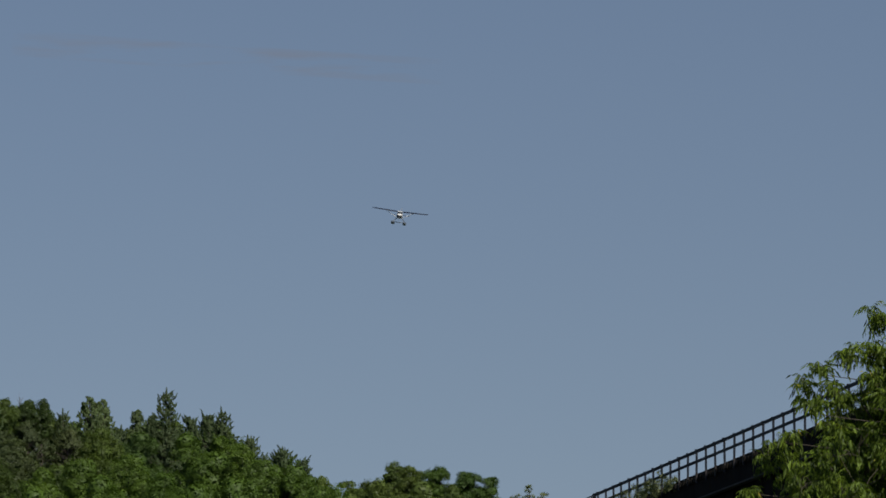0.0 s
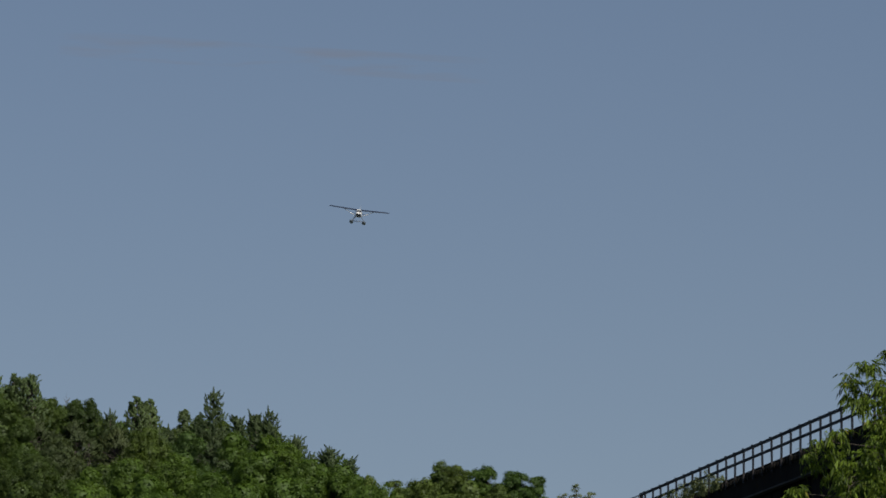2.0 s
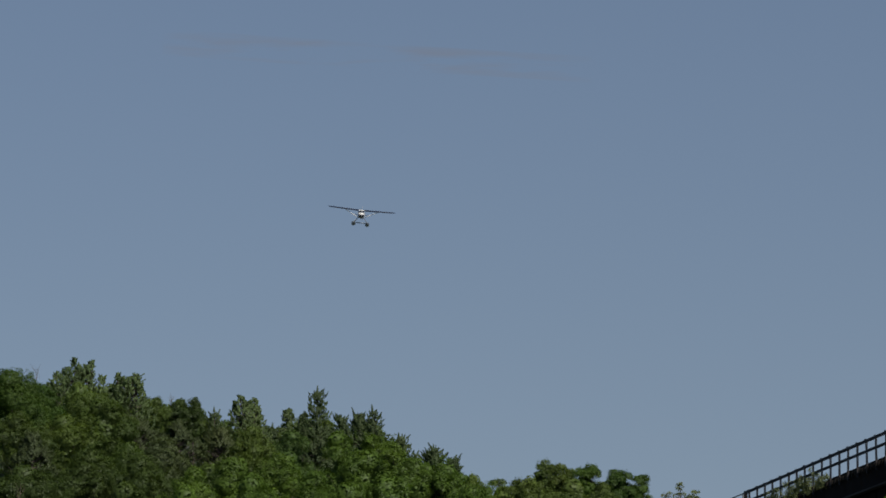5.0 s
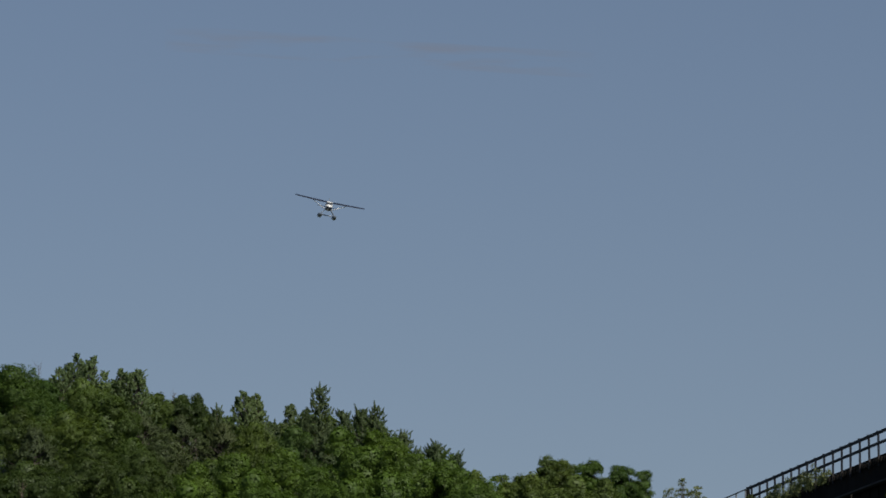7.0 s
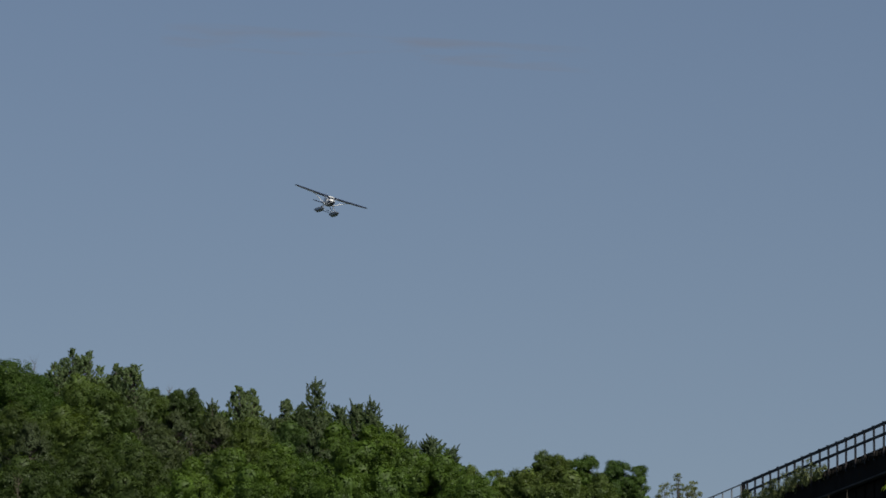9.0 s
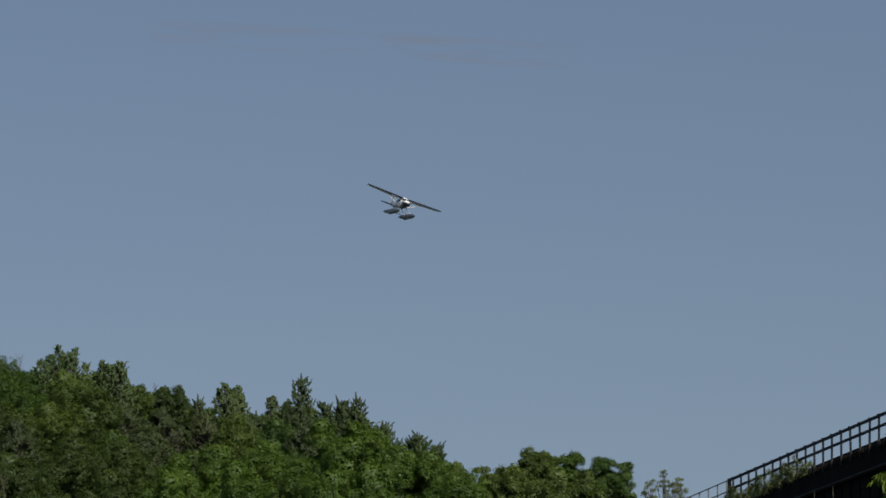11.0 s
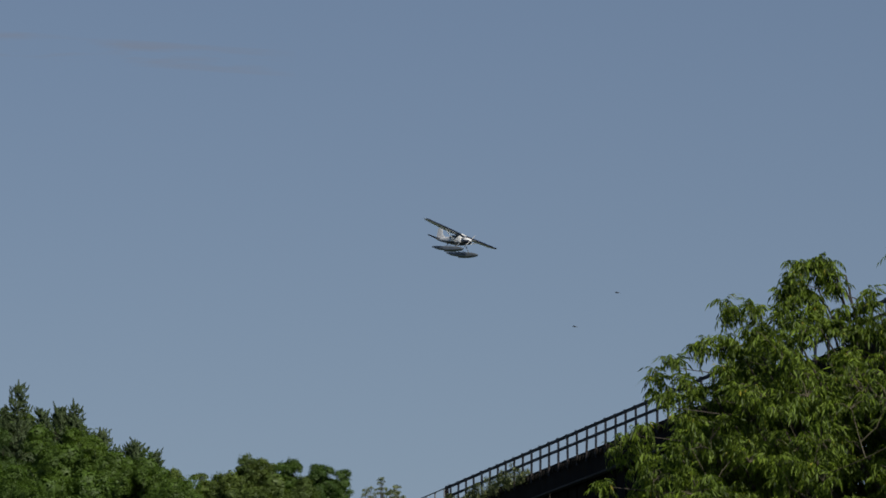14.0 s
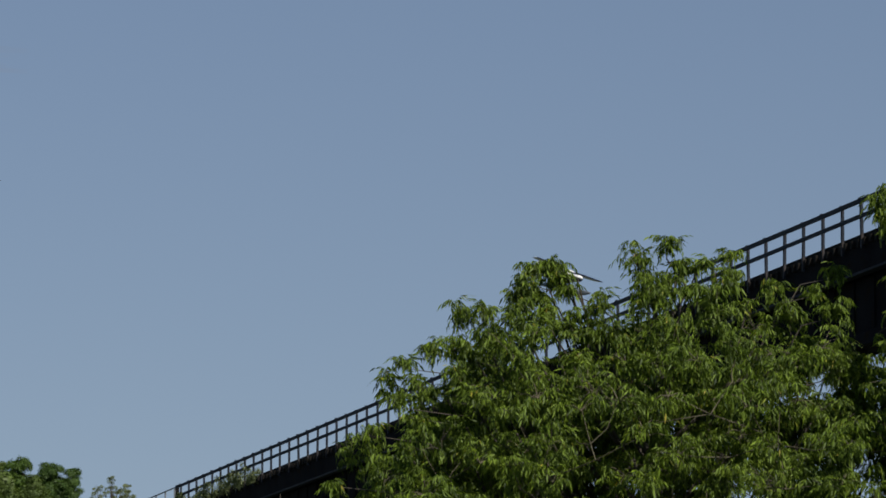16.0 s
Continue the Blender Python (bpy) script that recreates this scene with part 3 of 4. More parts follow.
def spreading_tree(rng, h, w, size=0.14, open_crown=False):
    """Flat, spreading tiers of leaves on forked boughs, open between them."""
    lobes, limbs = [], [([(0, 0, -0.3), (0.06, 0, h * 0.35), (-0.04, 0, h * 0.62)], [0.018 * h, 0.014 * h, 0.008 * h])]
    ch = 0.85 * w
    for i in range(26 if open_crown else 34):
        f = rng.uniform(0, 1)
        a = rng.uniform(0, 6.28)
        ra = w * 0.5 * (0.25 + 0.75 * math.sqrt(f)) * rng.uniform(0.2, 1)
        r = w * (rng.uniform(0.06, 0.11) if open_crown else rng.uniform(0.10, 0.17))
        if i == 0:
            ra, f = 0.1 * w, 0.0
        z = h - r * 0.55 - ch * f - 0.45 * ra * ra / w
        c = (math.cos(a) * ra, math.sin(a) * ra, z)
        lobes.append((*c, r))
        if i < 20:
            z0 = max(0.3 * h, z - 0.8 * ra - 1.4)
            limbs.append(([(0, 0, z0), (c[0] * 0.6, c[1] * 0.6, z0 * 0.4 + z * 0.6 - 0.1), (c[0], c[1], z + 0.2 * r)], [0.035, 0.022, 0.01] if open_crown else [0.05, 0.032, 0.012]))
    if not open_crown:
        for k in range(5):
            lobes.append((rng.normal(0, w * 0.12), rng.normal(0, w * 0.12), h - ch * (0.55 + 0.25 * k), w * 0.24, 0.45))
    V, F, S = lobes_crown(rng, lobes, size, 0.42 if open_crown else 0.6, 0.55, 0.22, 0.26)
    return V, F, limbs, S


def bare_tree(rng, h, w):
    limbs = [([(0, 0, -0.3), (0.05, 0, h * 0.6), (0, 0, h)], [0.1, 0.045, 0.012])]
    for i in range(26):
        z = h * rng.uniform(0.72, 0.98)
        a = rng.uniform(0, 6.28)
        l = w * rng.uniform(0.3, 0.6)
        limbs.append(([(0, 0, z), (math.cos(a) * l * 0.6, math.sin(a) * l * 0.6, z + l * 0.7), (math.cos(a) * l, math.sin(a) * l, z + l * 1.5)], [0.02, 0.013, 0.006]))
    return limbs


WORDS = {"dark": "dark green", "deep": "deep green shaded", "mid": "green", "light": "pale green", "bright": "bright green sunlit", "brown": "brownish green", "needle": "dark grey-green", "lush": "lush green", "silver": "pale silvery green", "olive": "olive green", "dusty": "pale dusty green", "bare": "grey"}
COUNT = [0]


def plant(kind, tone, x, y, h, w):
    COUNT[0] += 1
    rng = np.random.default_rng(1000 + COUNT[0])
    z = float(ground_height(x, y))
    mat, S = LEAF[tone], None
    if kind == "conifer":
        name, label = "spruce_tree", f"{WORDS[tone]} ragged spruce standing among hillside trees"
        V, F, limbs, S = conifer_tree(rng, h, w)
    elif kind == "pine":
        name, label = "pine_tree", f"{WORDS[tone]} pine with tufted needles on the hillside"
        V, F, limbs, S = pine_tree(rng, h, w)
    elif kind == "shrub_bare":
        name, label, V = "dead_tree", "bare grey dead treetop rising above the hill's trees", None
        limbs = bare_tree(rng, h, w)
    elif kind == "poplar":
        name, label = "poplar_tree", f"{WORDS[tone]} tall poplar on the crest of the hill"
        V, F, limbs, S = poplar_tree(rng, h, w)
    elif kind == "dome":
        name, label = "broadleaf_tree", f"{WORDS[tone]} dense round-domed tree on the hillside"
        V, F, limbs, S = broad_tree(rng, h, w, 1.5, 46, 0.42, 0.17, 0.05, 1.0, 0.12, 0.36)
    elif kind == "columnar":
        name, label = "columnar_tree", f"{WORDS[tone]} narrow round-topped tree on the ridge"
        V, F, limbs, S = broad_tree(rng, h, w, 2.2, 30, 0.7, 0.18)
    elif kind == "sparse":
        name, label = "young_ash_tree", f"{WORDS[tone]} thin young tree with an open crown"
        V, F, limbs, S = spreading_tree(rng, h, w, 0.11, True)
    elif kind == "spreading":
        name, label = "locust_tree", f"{WORDS[tone]} spreading tree with tiered airy foliage"
        V, F, limbs, S = spreading_tree(rng, h, w)
    elif kind == "filler":
        name, label = "broadleaf_tree", f"{WORDS[tone]} broadleaf tree in the hillside wood"
        V, F, limbs, S = broad_tree(rng, h, w, 1.3, 18, 0.5, 0.24)
    else:
        name, label = "broadleaf_tree", f"{WORDS[tone]} broadleaf tree in the hillside wood"
        V, F, limbs, S = broad_tree(rng, h, w)
    tree = thing(name, Matrix.Translation((x, y, z)), label, "tree", "trees on the hill")
    part("trunk", limbs_mesh("trunk", limbs[:1], BARK), None, tree)
    if len(limbs) > 1:
        part("branch_work", limbs_mesh("branch_work", limbs[1:], LEAF["bare"] if kind == "shrub_bare" else BARK, 4), None, tree)["kind"] = "stuff"
    if V is not None:
        part("crown", quads_mesh("crown", V, F, mat, normals=S), None, tree)


# x, y, height, crown width
plant("shrub_bare", "bare", 11.83, 234.82, 18.04, 0.50)
plant("shrub_bare", "bare", 10.97, 234.89, 17.76, 0.50)
plant("dome", "lush", -64.39, 552.83, 11.85, 9.37)
plant("dome", "lush", -62.63, 568.17, 9.48, 7.06)
plant("shrub_bare", "bare", -67.14, 604.48, 11.47, 1.50)
plant("poplar", "silver", -65.76, 614.69, 11.95, 3.19)
plant("poplar", "silver", -63.87, 617.72, 13.75, 4.46)
plant("poplar", "silver", -61.51, 614.99, 13.3, 4.86)
plant("broadleaf", "light", -61.40, 603.28, 9.61, 7.49)
plant("poplar", "silver", -58.21, 615.47, 11.8, 4.58)
plant("poplar", "silver", -55.82, 613.70, 11.7, 4.43)
plant("broadleaf", "mid", -53.32, 616.19, 9.09, 3.19)
plant("shrub_bare", "bare", -52.47, 624.24, 9.74, 0.84)
plant("broadleaf", "deep", -51.42, 624.32, 9.92, 3.66)
plant("broadleaf", "deep", -49.35, 619.53, 9.80, 3.35)
plant("conifer", "needle", -47.24, 626.76, 9.90, 4.23)
plant("poplar", "silver", -43.52, 619.95, 12.1, 3.77)
plant("poplar", "silver", -42.12, 625.06, 12.5, 3.37)
plant("conifer", "needle", -40.01, 627.47, 10.43, 3.53)
plant("columnar", "needle", -38.04, 627.40, 13.07, 2.26)
plant("broadleaf", "needle", -36.74, 635.54, 13.21, 2.43)
plant("conifer", "needle", -33.68, 613.45, 16.95, 6.34)
plant("pine", "needle", -31.37, 623.84, 14.7, 2.80)
plant("pine", "needle", -28.78, 617.93, 15.9, 2.92)
plant("conifer", "needle", -26.68, 608.03, 17.61, 6.01)
plant("pine", "needle", -23.64, 614.53, 15.38, 1.38)
plant("pine", "needle", -18.47, 581.96, 15.22, 4.05)
plant("pine", "needle", -20.79, 584.98, 13.14, 2.62)
plant("pine", "needle", -16.34, 585.13, 14.86, 1.57)
plant("broadleaf", "mid", -54.85, 564.20, 7.72, 7.63)
plant("broadleaf", "mid", -56.66, 539.19, 8.42, 7.30)
plant("broadleaf", "deep", -59.77, 523.84, 10.26, 7.69)
plant("pine", "brown", -51.52, 569.70, 5.88, 7.06)
plant("pine", "brown", -47.47, 575.06, 6.30, 6.47)
plant("pine", "brown", -43.01, 580.46, 6.85, 5.88)
plant("broadleaf", "mid", -38.76, 570.77, 8.79, 5.77)
plant("pine", "brown", -57.50, 514.23, 10.01, 6.38)
plant("broadleaf", "deep", -49.77, 495.22, 10.60, 8.37)
plant("broadleaf", "deep", -53.07, 474.98, 11.01, 8.03)
plant("broadleaf", "brown", -45.14, 525.56, 8.59, 7.10)
plant("broadleaf", "deep", -44.35, 490.79, 10.86, 7.73)
plant("conifer", "needle", -38.46, 585.74, 8.74, 4.61)
plant("broadleaf", "dark", -34.88, 581.01, 9.89, 5.22)
plant("shrub_bare", "bare", -48.71, 427.54, 9.39, 0.77)
plant("broadleaf", "mid", -38.42, 501.33, 9.90, 6.76)
plant("broadleaf", "mid", -49.92, 540.16, 5.75, 6.69)
plant("broadleaf", "bright", -24.08, 476.99, 15.67, 4.82)
plant("broadleaf", "bright", -20.29, 472.21, 15.63, 4.77)
plant("broadleaf", "bright", -21.52, 462.34, 13.91, 8.30)
plant("broadleaf", "bright", -29.07, 466.93, 13.56, 6.29)
plant("broadleaf", "bright", -32.80, 456.74, 13.13, 6.16)
plant("broadleaf", "bright", -35.98, 451.59, 12.20, 5.59)
plant("broadleaf", "bright", -29.42, 437.18, 10.87, 6.87)
plant("broadleaf", "bright", -24.28, 437.45, 11.37, 6.38)
plant("broadleaf", "bright", -16.24, 452.65, 13.15, 5.59)
plant("broadleaf", "bright", -18.09, 459.45, 14.37, 4.12)
plant("broadleaf", "bright", -15.18, 455.73, 12.65, 4.09)
plant("broadleaf", "bright", -12.42, 455.90, 11.75, 3.27)
plant("broadleaf", "bright", -13.45, 452.79, 12.61, 5.08)
plant("broadleaf", "bright", -17.23, 432.86, 10.43, 7.28)
plant("broadleaf", "bright", -34.71, 426.89, 9.49, 5.76)
plant("broadleaf", "bright", -20.62, 422.81, 9.31, 7.11)
plant("broadleaf", "deep", -41.31, 446.29, 10.45, 7.03)
plant("broadleaf", "light", -11.28, 467.89, 12.04, 3.67)
plant("spreading", "light", -8.93, 468.01, 11.36, 3.15)
plant("spreading", "light", -7.02, 463.07, 11.07, 2.59)
plant("broadleaf", "bright", -10.32, 428.17, 9.51, 6.72)
plant("spreading", "olive", -4.48, 452.97, 12.60, 2.84)
plant("spreading", "olive", -3.31, 453.01, 12.30, 3.25)
plant("spreading", "bright", -0.62, 450.04, 12.12, 3.30)
plant("spreading", "olive", -2.10, 453.05, 11.75, 3.00)
plant("broadleaf", "olive", 0.45, 451.02, 10.60, 2.60)
plant("broadleaf", "olive", -5.66, 438.12, 10.87, 3.44)
plant("broadleaf", "olive", -1.94, 428.22, 10.22, 5.28)
plant("broadleaf", "olive", 0.70, 428.26, 9.88, 2.88)
plant("spreading", "lush", 2.24, 448.09, 11.53, 3.92)
plant("spreading", "lush", 4.14, 448.12, 11.07, 2.71)
plant("spreading", "lush", 3.35, 449.15, 10.30, 3.20)
plant("sparse", "dusty", 6.34, 438.27, 9.19, 2.26)
plant("sparse", "dusty", 7.56, 443.15, 10.22, 1.69)
plant("sparse", "dusty", 8.12, 436.26, 8.92, 1.96)
plant("sparse", "dusty", 8.84, 438.21, 9.38, 2.26)
plant("dome", "lush", -69.93, 557.16, 11.63, 9.46)
plant("broadleaf", "deep", -62.43, 493.64, 12.20, 10.04)
plant("filler", "mid", -79.26, 624.70, 11.00, 5.43)
plant("filler", "mid", -78.32, 631.97, 11.48, 4.84)
plant("filler", "mid", -75.71, 624.03, 11.69, 6.56)
plant("filler", "mid", -75.03, 633.72, 12.48, 5.08)
plant("filler", "mid", -73.48, 632.02, 11.79, 5.97)
plant("filler", "light", -72.56, 639.23, 11.10, 6.40)
plant("filler", "dark", -69.84, 638.05, 10.74, 6.55)
plant("filler", "light", -67.42, 628.44, 10.51, 5.38)
plant("filler", "dark", -66.60, 633.10, 10.73, 6.78)
plant("filler", "mid", -65.31, 639.54, 11.14, 4.50)
plant("filler", "light", -62.39, 630.31, 11.01, 6.12)
plant("filler", "mid", -61.42, 637.49, 11.60, 4.89)
plant("filler", "mid", -58.44, 626.08, 9.76, 4.95)
plant("filler", "dark", -57.47, 641.12, 10.32, 6.19)
plant("filler", "mid", -56.38, 639.66, 10.14, 5.97)
plant("filler", "dark", -53.37, 628.45, 8.80, 5.35)
plant("filler", "mid", -51.71, 629.10, 9.21, 4.36)
plant("filler", "mid", -49.23, 630.01, 8.73, 5.34)
plant("filler", "dark", -48.54, 637.61, 8.75, 4.73)
plant("filler", "dark", -45.84, 627.63, 8.42, 5.03)
plant("filler", "mid", -44.15, 634.77, 9.75, 6.75)
plant("filler", "dark", -42.98, 637.55, 10.38, 5.41)
plant("filler", "mid", -40.82, 631.35, 9.64, 4.89)
plant("filler", "mid", -39.97, 641.76, 10.41, 5.15)
plant("filler", "dark", -37.59, 638.06, 11.80, 6.56)
plant("filler", "dark", -36.22, 641.59, 13.13, 4.86)
plant("filler", "mid", -34.08, 638.04, 13.65, 6.31)
plant("filler", "mid", -32.01, 642.77, 13.28, 5.01)
plant("filler", "dark", -29.17, 631.18, 14.76, 5.81)
plant("filler", "mid", -28.02, 641.95, 16.76, 6.49)
plant("filler", "dark", -25.84, 631.92, 14.67, 6.56)
plant("filler", "mid", -23.70, 601.77, 12.36, 4.32)
plant("filler", "mid", -21.31, 599.75, 12.32, 4.51)
plant("filler", "dark", -19.47, 600.17, 13.42, 4.22)
plant("filler", "mid", -18.33, 601.38, 13.72, 4.90)
plant("filler", "dark", -16.97, 604.57, 13.51, 4.24)
plant("filler", "mid", -11.78, 477.67, 11.84, 2.93)
plant("filler", "mid", -10.61, 475.86, 10.82, 3.52)
plant("filler", "bright", -8.66, 484.12, 11.04, 2.78)
plant("filler", "bright", -7.34, 478.99, 10.98, 2.81)
plant("filler", "mid", -6.51, 475.48, 11.18, 3.19)
plant("filler", "mid", -4.85, 478.72, 12.14, 3.02)
plant("filler", "mid", -3.57, 476.62, 11.87, 3.23)
plant("filler", "mid", -2.26, 480.87, 11.86, 3.37)
plant("filler", "bright", -1.00, 479.15, 11.84, 3.52)
plant("filler", "mid", 0.72, 472.37, 11.16, 3.11)
plant("filler", "bright", 2.35, 479.78, 10.3, 3.15)
plant("filler", "mid", 3.26, 479.30, 9.9, 3.08)
plant("filler", "mid", 5.03, 484.51, 9.4, 3.42)



# ---- creeper on the bridge end ----
def build_creeper():
    rng = np.random.default_rng(77)
    lobes = []
    for i in range(230):
        s = 108.4 - 21 * rng.uniform() ** 1.15
        top = 0.3 + 0.2 * math.sin(1.9 * s) + 0.3 * math.sin(0.7 * s + 1) + 0.5 * math.exp(-((s - 95.0) / 1.8) ** 2)
        lobes.append((s, rng.uniform(-0.05, 0.3), rng.uniform(-0.4, max(-0.1, top)), rng.uniform(0.09, 0.2)))
    V, F, S = lobes_crown(rng, lobes, 0.075, 0.36, spray=0.14)
    ob = new("creeper", quads_mesh("creeper", V, F, LEAF["dusty"], normals=S))
    ob.matrix_basis = BR
    tagged(ob, "dusty green creeper growing through the bridge railing", "creeper", kind="stuff")


build_creeper()


# ---- the near tree with hanging compound leaves ----
def compound_leaf(rng):
    """One leaf: an arching stalk with drooping, folded, pointed leaflets."""
    V, F = [], []
    n = int(rng.integers(4, 6))
    L = rng.uniform(0.14, 0.22)

    def at(t):
        return np.array([0, L * t * (1 - 0.12 * t), L * (0.55 * t - 0.95 * t * t)])

    def leaflet(base, d, ln, wd):
        d = d / np.linalg.norm(d)
        side = np.cross(d, [0, 0, 1.0])
        if np.linalg.norm(side) < 0.2:
            side = np.array([1.0, 0, 0])
        side = side / np.linalg.norm(side)
        a = rng.uniform(0, 2 * math.pi)
        up = np.cross(side, d)
        side, up = side * math.cos(a) + up * math.sin(a), up * math.cos(a) - side * math.sin(a)
        tip = base + d * ln + np.array([0, 0, -0.18 * ln])
        m = base + d * ln * 0.42 - up * wd * 0.45
        o = len(V)
        V.extend([base, m + side * wd, tip, m - side * wd])
        F.extend([(o, o + 1, o + 2), (o, o + 2, o + 3)])

    for i in range(n):
        t = 0.35 + 0.6 * i / n
        for s in (-1, 1):
            d = np.array([s * rng.uniform(0.15, 0.75), rng.uniform(0.0, 0.55), -rng.uniform(0.7, 1.6)])
            leaflet(at(t), d, rng.uniform(0.062, 0.108), rng.uniform(0.0072, 0.0115))
    leaflet(at(1), np.array([rng.normal(0, 0.15), 0.4, -1.0]), rng.uniform(0.09, 0.13), 0.014)
    for t0, t1 in ((0, 0.5), (0.5, 1.0)):
        a, b = at(t0), at(t1)
        o = len(V)
        V.extend([a + [0.006, 0, 0], a - [0.006, 0, 0], b])
        F.append((o, o + 1, o + 2))
    return np.array(V), np.array(F)


def leafy_tree(name, label, base, tops, profile, rows, holes, seed, fill, hollows=()):
    """A tree whose boughs reach given tops; the crown below them is filled with random boughs."""
    rng = np.random.default_rng(seed)
    kinds = [compound_leaf(rng) for _ in range(9)]
    px, pz = [p[0] for p in profile], [p[1] for p in profile]
    boughs = list(tops)
    x0, x1, zlow = rows
    tries = 0
    while len(boughs) < len(tops) + fill:
        x = rng.uniform(x0, x1 if rng.uniform() > 0.15 else x0 + 0.3 * (x1 - x0))
        top = float(np.interp(x, px, pz)) - 0.3
        if top < zlow:
            continue
        z = rng.uniform(zlow, top) if rng.uniform() > 0.35 else max(zlow, top - rng.uniform(0, 0.9))
        depth = 1.7 * math.sqrt(max(0.03, min(1, (top - z) / 1.6)))
        y = base[1] + rng.uniform(-depth, depth)
        if any(((x - hx) / hr) ** 2 + ((z - hz) / hr) ** 2 < 1.0 for hx, hz, hr in holes):
            continue
        if any(((x - hx) / rx) ** 2 + ((z - hz) / rz) ** 2 < 1.0 for hx, hz, rx, rz in hollows):
            y = base[1] + rng.uniform(1.0, 2.3)
        tries += 1
        if tries < 6000 and any((x - q[0]) ** 2 + (y - q[1]) ** 2 + (z - q[2]) ** 2 < 0.20 for q in boughs):
            continue
        boughs.append((x, y, z, rng.uniform(0.24, 0.4)))
    # the shaded heart of the crown
    for _ in range(fill // 2):
        x = rng.uniform(x0 + 0.25, x1)
        top = float(np.interp(x, px, pz)) - 0.75
        if top > zlow:
            z = rng.uniform(zlow, top)
            if not any(((x - hx) / hr) ** 2 + ((z - hz) / hr) ** 2 < 1.2 for hx, hz, hr in holes):
                boughs.append((x, base[1] + rng.uniform(1.3, 2.6), z, 0.5))
    tree = thing(name, Matrix.Translation(base), label, "tree", "trees beside the bridge")
    b0 = np.array(base)
    mats = []
    limbs, twigs, joints = [], [], []
    height = max(b[2] for b in boughs) - base[2]
    for i, (x, y, z, r) in enumerate(boughs):
        c = np.array([x, y, z]) - b0
        out = math.hypot(c[0], c[1])
        if i < len(tops):
            z0 = max(0.22 * height, c[2] - 0.75 * out - 0.9)
            knee = np.array([c[0] * 0.5, c[1] * 0.5 + 0.55, z0 + 0.5 * (c[2] - z0)]) + rng.normal(0, 0.12, 3)
            last = c * np.array([0.8, 0.8, 1]) - np.array([0, 0, 0.25 * r + 0.05])
            limbs.append(([(0.0, 0.3, z0), tuple(knee), tuple(last), tuple(c)], [0.034, 0.018, 0.009, 0.004]))
            joints += [knee, last, (knee + last) / 2, np.array([0.0, 0.0, z0])]
        else:
            near = min(joints, key=lambda q: np.linalg.norm(q - c) + (3.0 if q[2] > c[2] + 0.1 else 0.0))
            mid = (near + c) / 2 + rng.normal(0, 0.05, 3) - np.array([0, 0, 0.06])
            twigs.append(([tuple(near), tuple(mid), tuple(c)], [0.009, 0.006, 0.003]))
            joints.append(mid)
        # tufts: leaves that arch out of one shoot like a fountain
        tip = i < len(tops)
        heart = r == 0.5  # the inner boughs carry fewer, larger leaves
        n = int(4 + 115 * r * r) if tip else 5 if heart else int(3 + 46 * r * r)
        squat = rng.uniform(0.5, 0.95)
        for d in ball_points(rng, n):
            if tip:  # shoots stand one above the other
                e = d * np.array([0.8, 0.8, 0.6]) + np.array([0, 0, rng.uniform(-0.9, 0.5)])
            else:
                e = d * np.array([1, 1, squat])
            p = c + e * r * rng.uniform(0.4, 1.0) + np.array([0, 0, 0.1 if tip else 0.03])
            twigs.append(([tuple(c - np.array([0, 0, 0.1 * r])), tuple((c + p) / 2 + [0, 0, 0.02]), tuple(p)], [0.007, 0.005, 0.003]))
            turn, k = rng.uniform(0, 6.28), int(rng.integers(6, 10))
            size = rng.uniform(0.72, 0.98) if tip else rng.uniform(1.2, 1.5) if heart else rng.uniform(0.72, 1.05)
            for j in range(k):
                yaw = turn + 6.28 * j / k + rng.normal(0, 0.25)
                m = Matrix.Translation(p) @ Matrix.Rotation(yaw, 4, "Z") @ Matrix.Rotation(rng.normal(-0.05, 0.45), 4, "X") @ Matrix.Rotation(rng.normal(0, 0.35), 4, "Y") @ Matrix.Scale(size * rng.uniform(0.75, 1.1), 4)
                mats.append((float(p[1]), int(rng.integers(0, len(kinds))), m))
    trunk = [([(0, 0, -0.3), (0.08, 0.05, height * 0.3), (-0.06, 0.3, height * 0.6), (0.02, 0.3, height * 0.8)], [0.2, 0.16, 0.09, 0.02])]
    part("trunk", limbs_mesh("trunk", trunk, BARK, 10), None, tree)
    for l in limbs:
        part("limb", limbs_mesh("limb", [l], BARK, 6), None, tree)
    part("twig_mass", limbs_mesh("twig_mass", twigs, TWIG, 4), None, tree)["kind"] = "stuff"
    # leaves on the open side stay single; the rest is one mass of foliage
    mats.sort(key=lambda q: q[0])
    shared = [quads_mesh("leaf", v, f, LEAF["near"]) for v, f in kinds]
    for _, k, m in mats[:300]:
        o = new("leaf", shared[k])
        o.parent, o.matrix_local = tree, m
    V, F, o = [], [], 0
    for _, k, m in mats[300:]:
        v, f = kinds[k]
        M = np.array(m)
        V.append(v @ M[:3, :3].T + M[:3, 3])
        F.append(f + o)
        o += len(v)
    part("foliage", quads_mesh("foliage", np.concatenate(V), np.concatenate(F), LEAF["near"]), None, tree)["kind"] = "stuff"
    return len(mats)


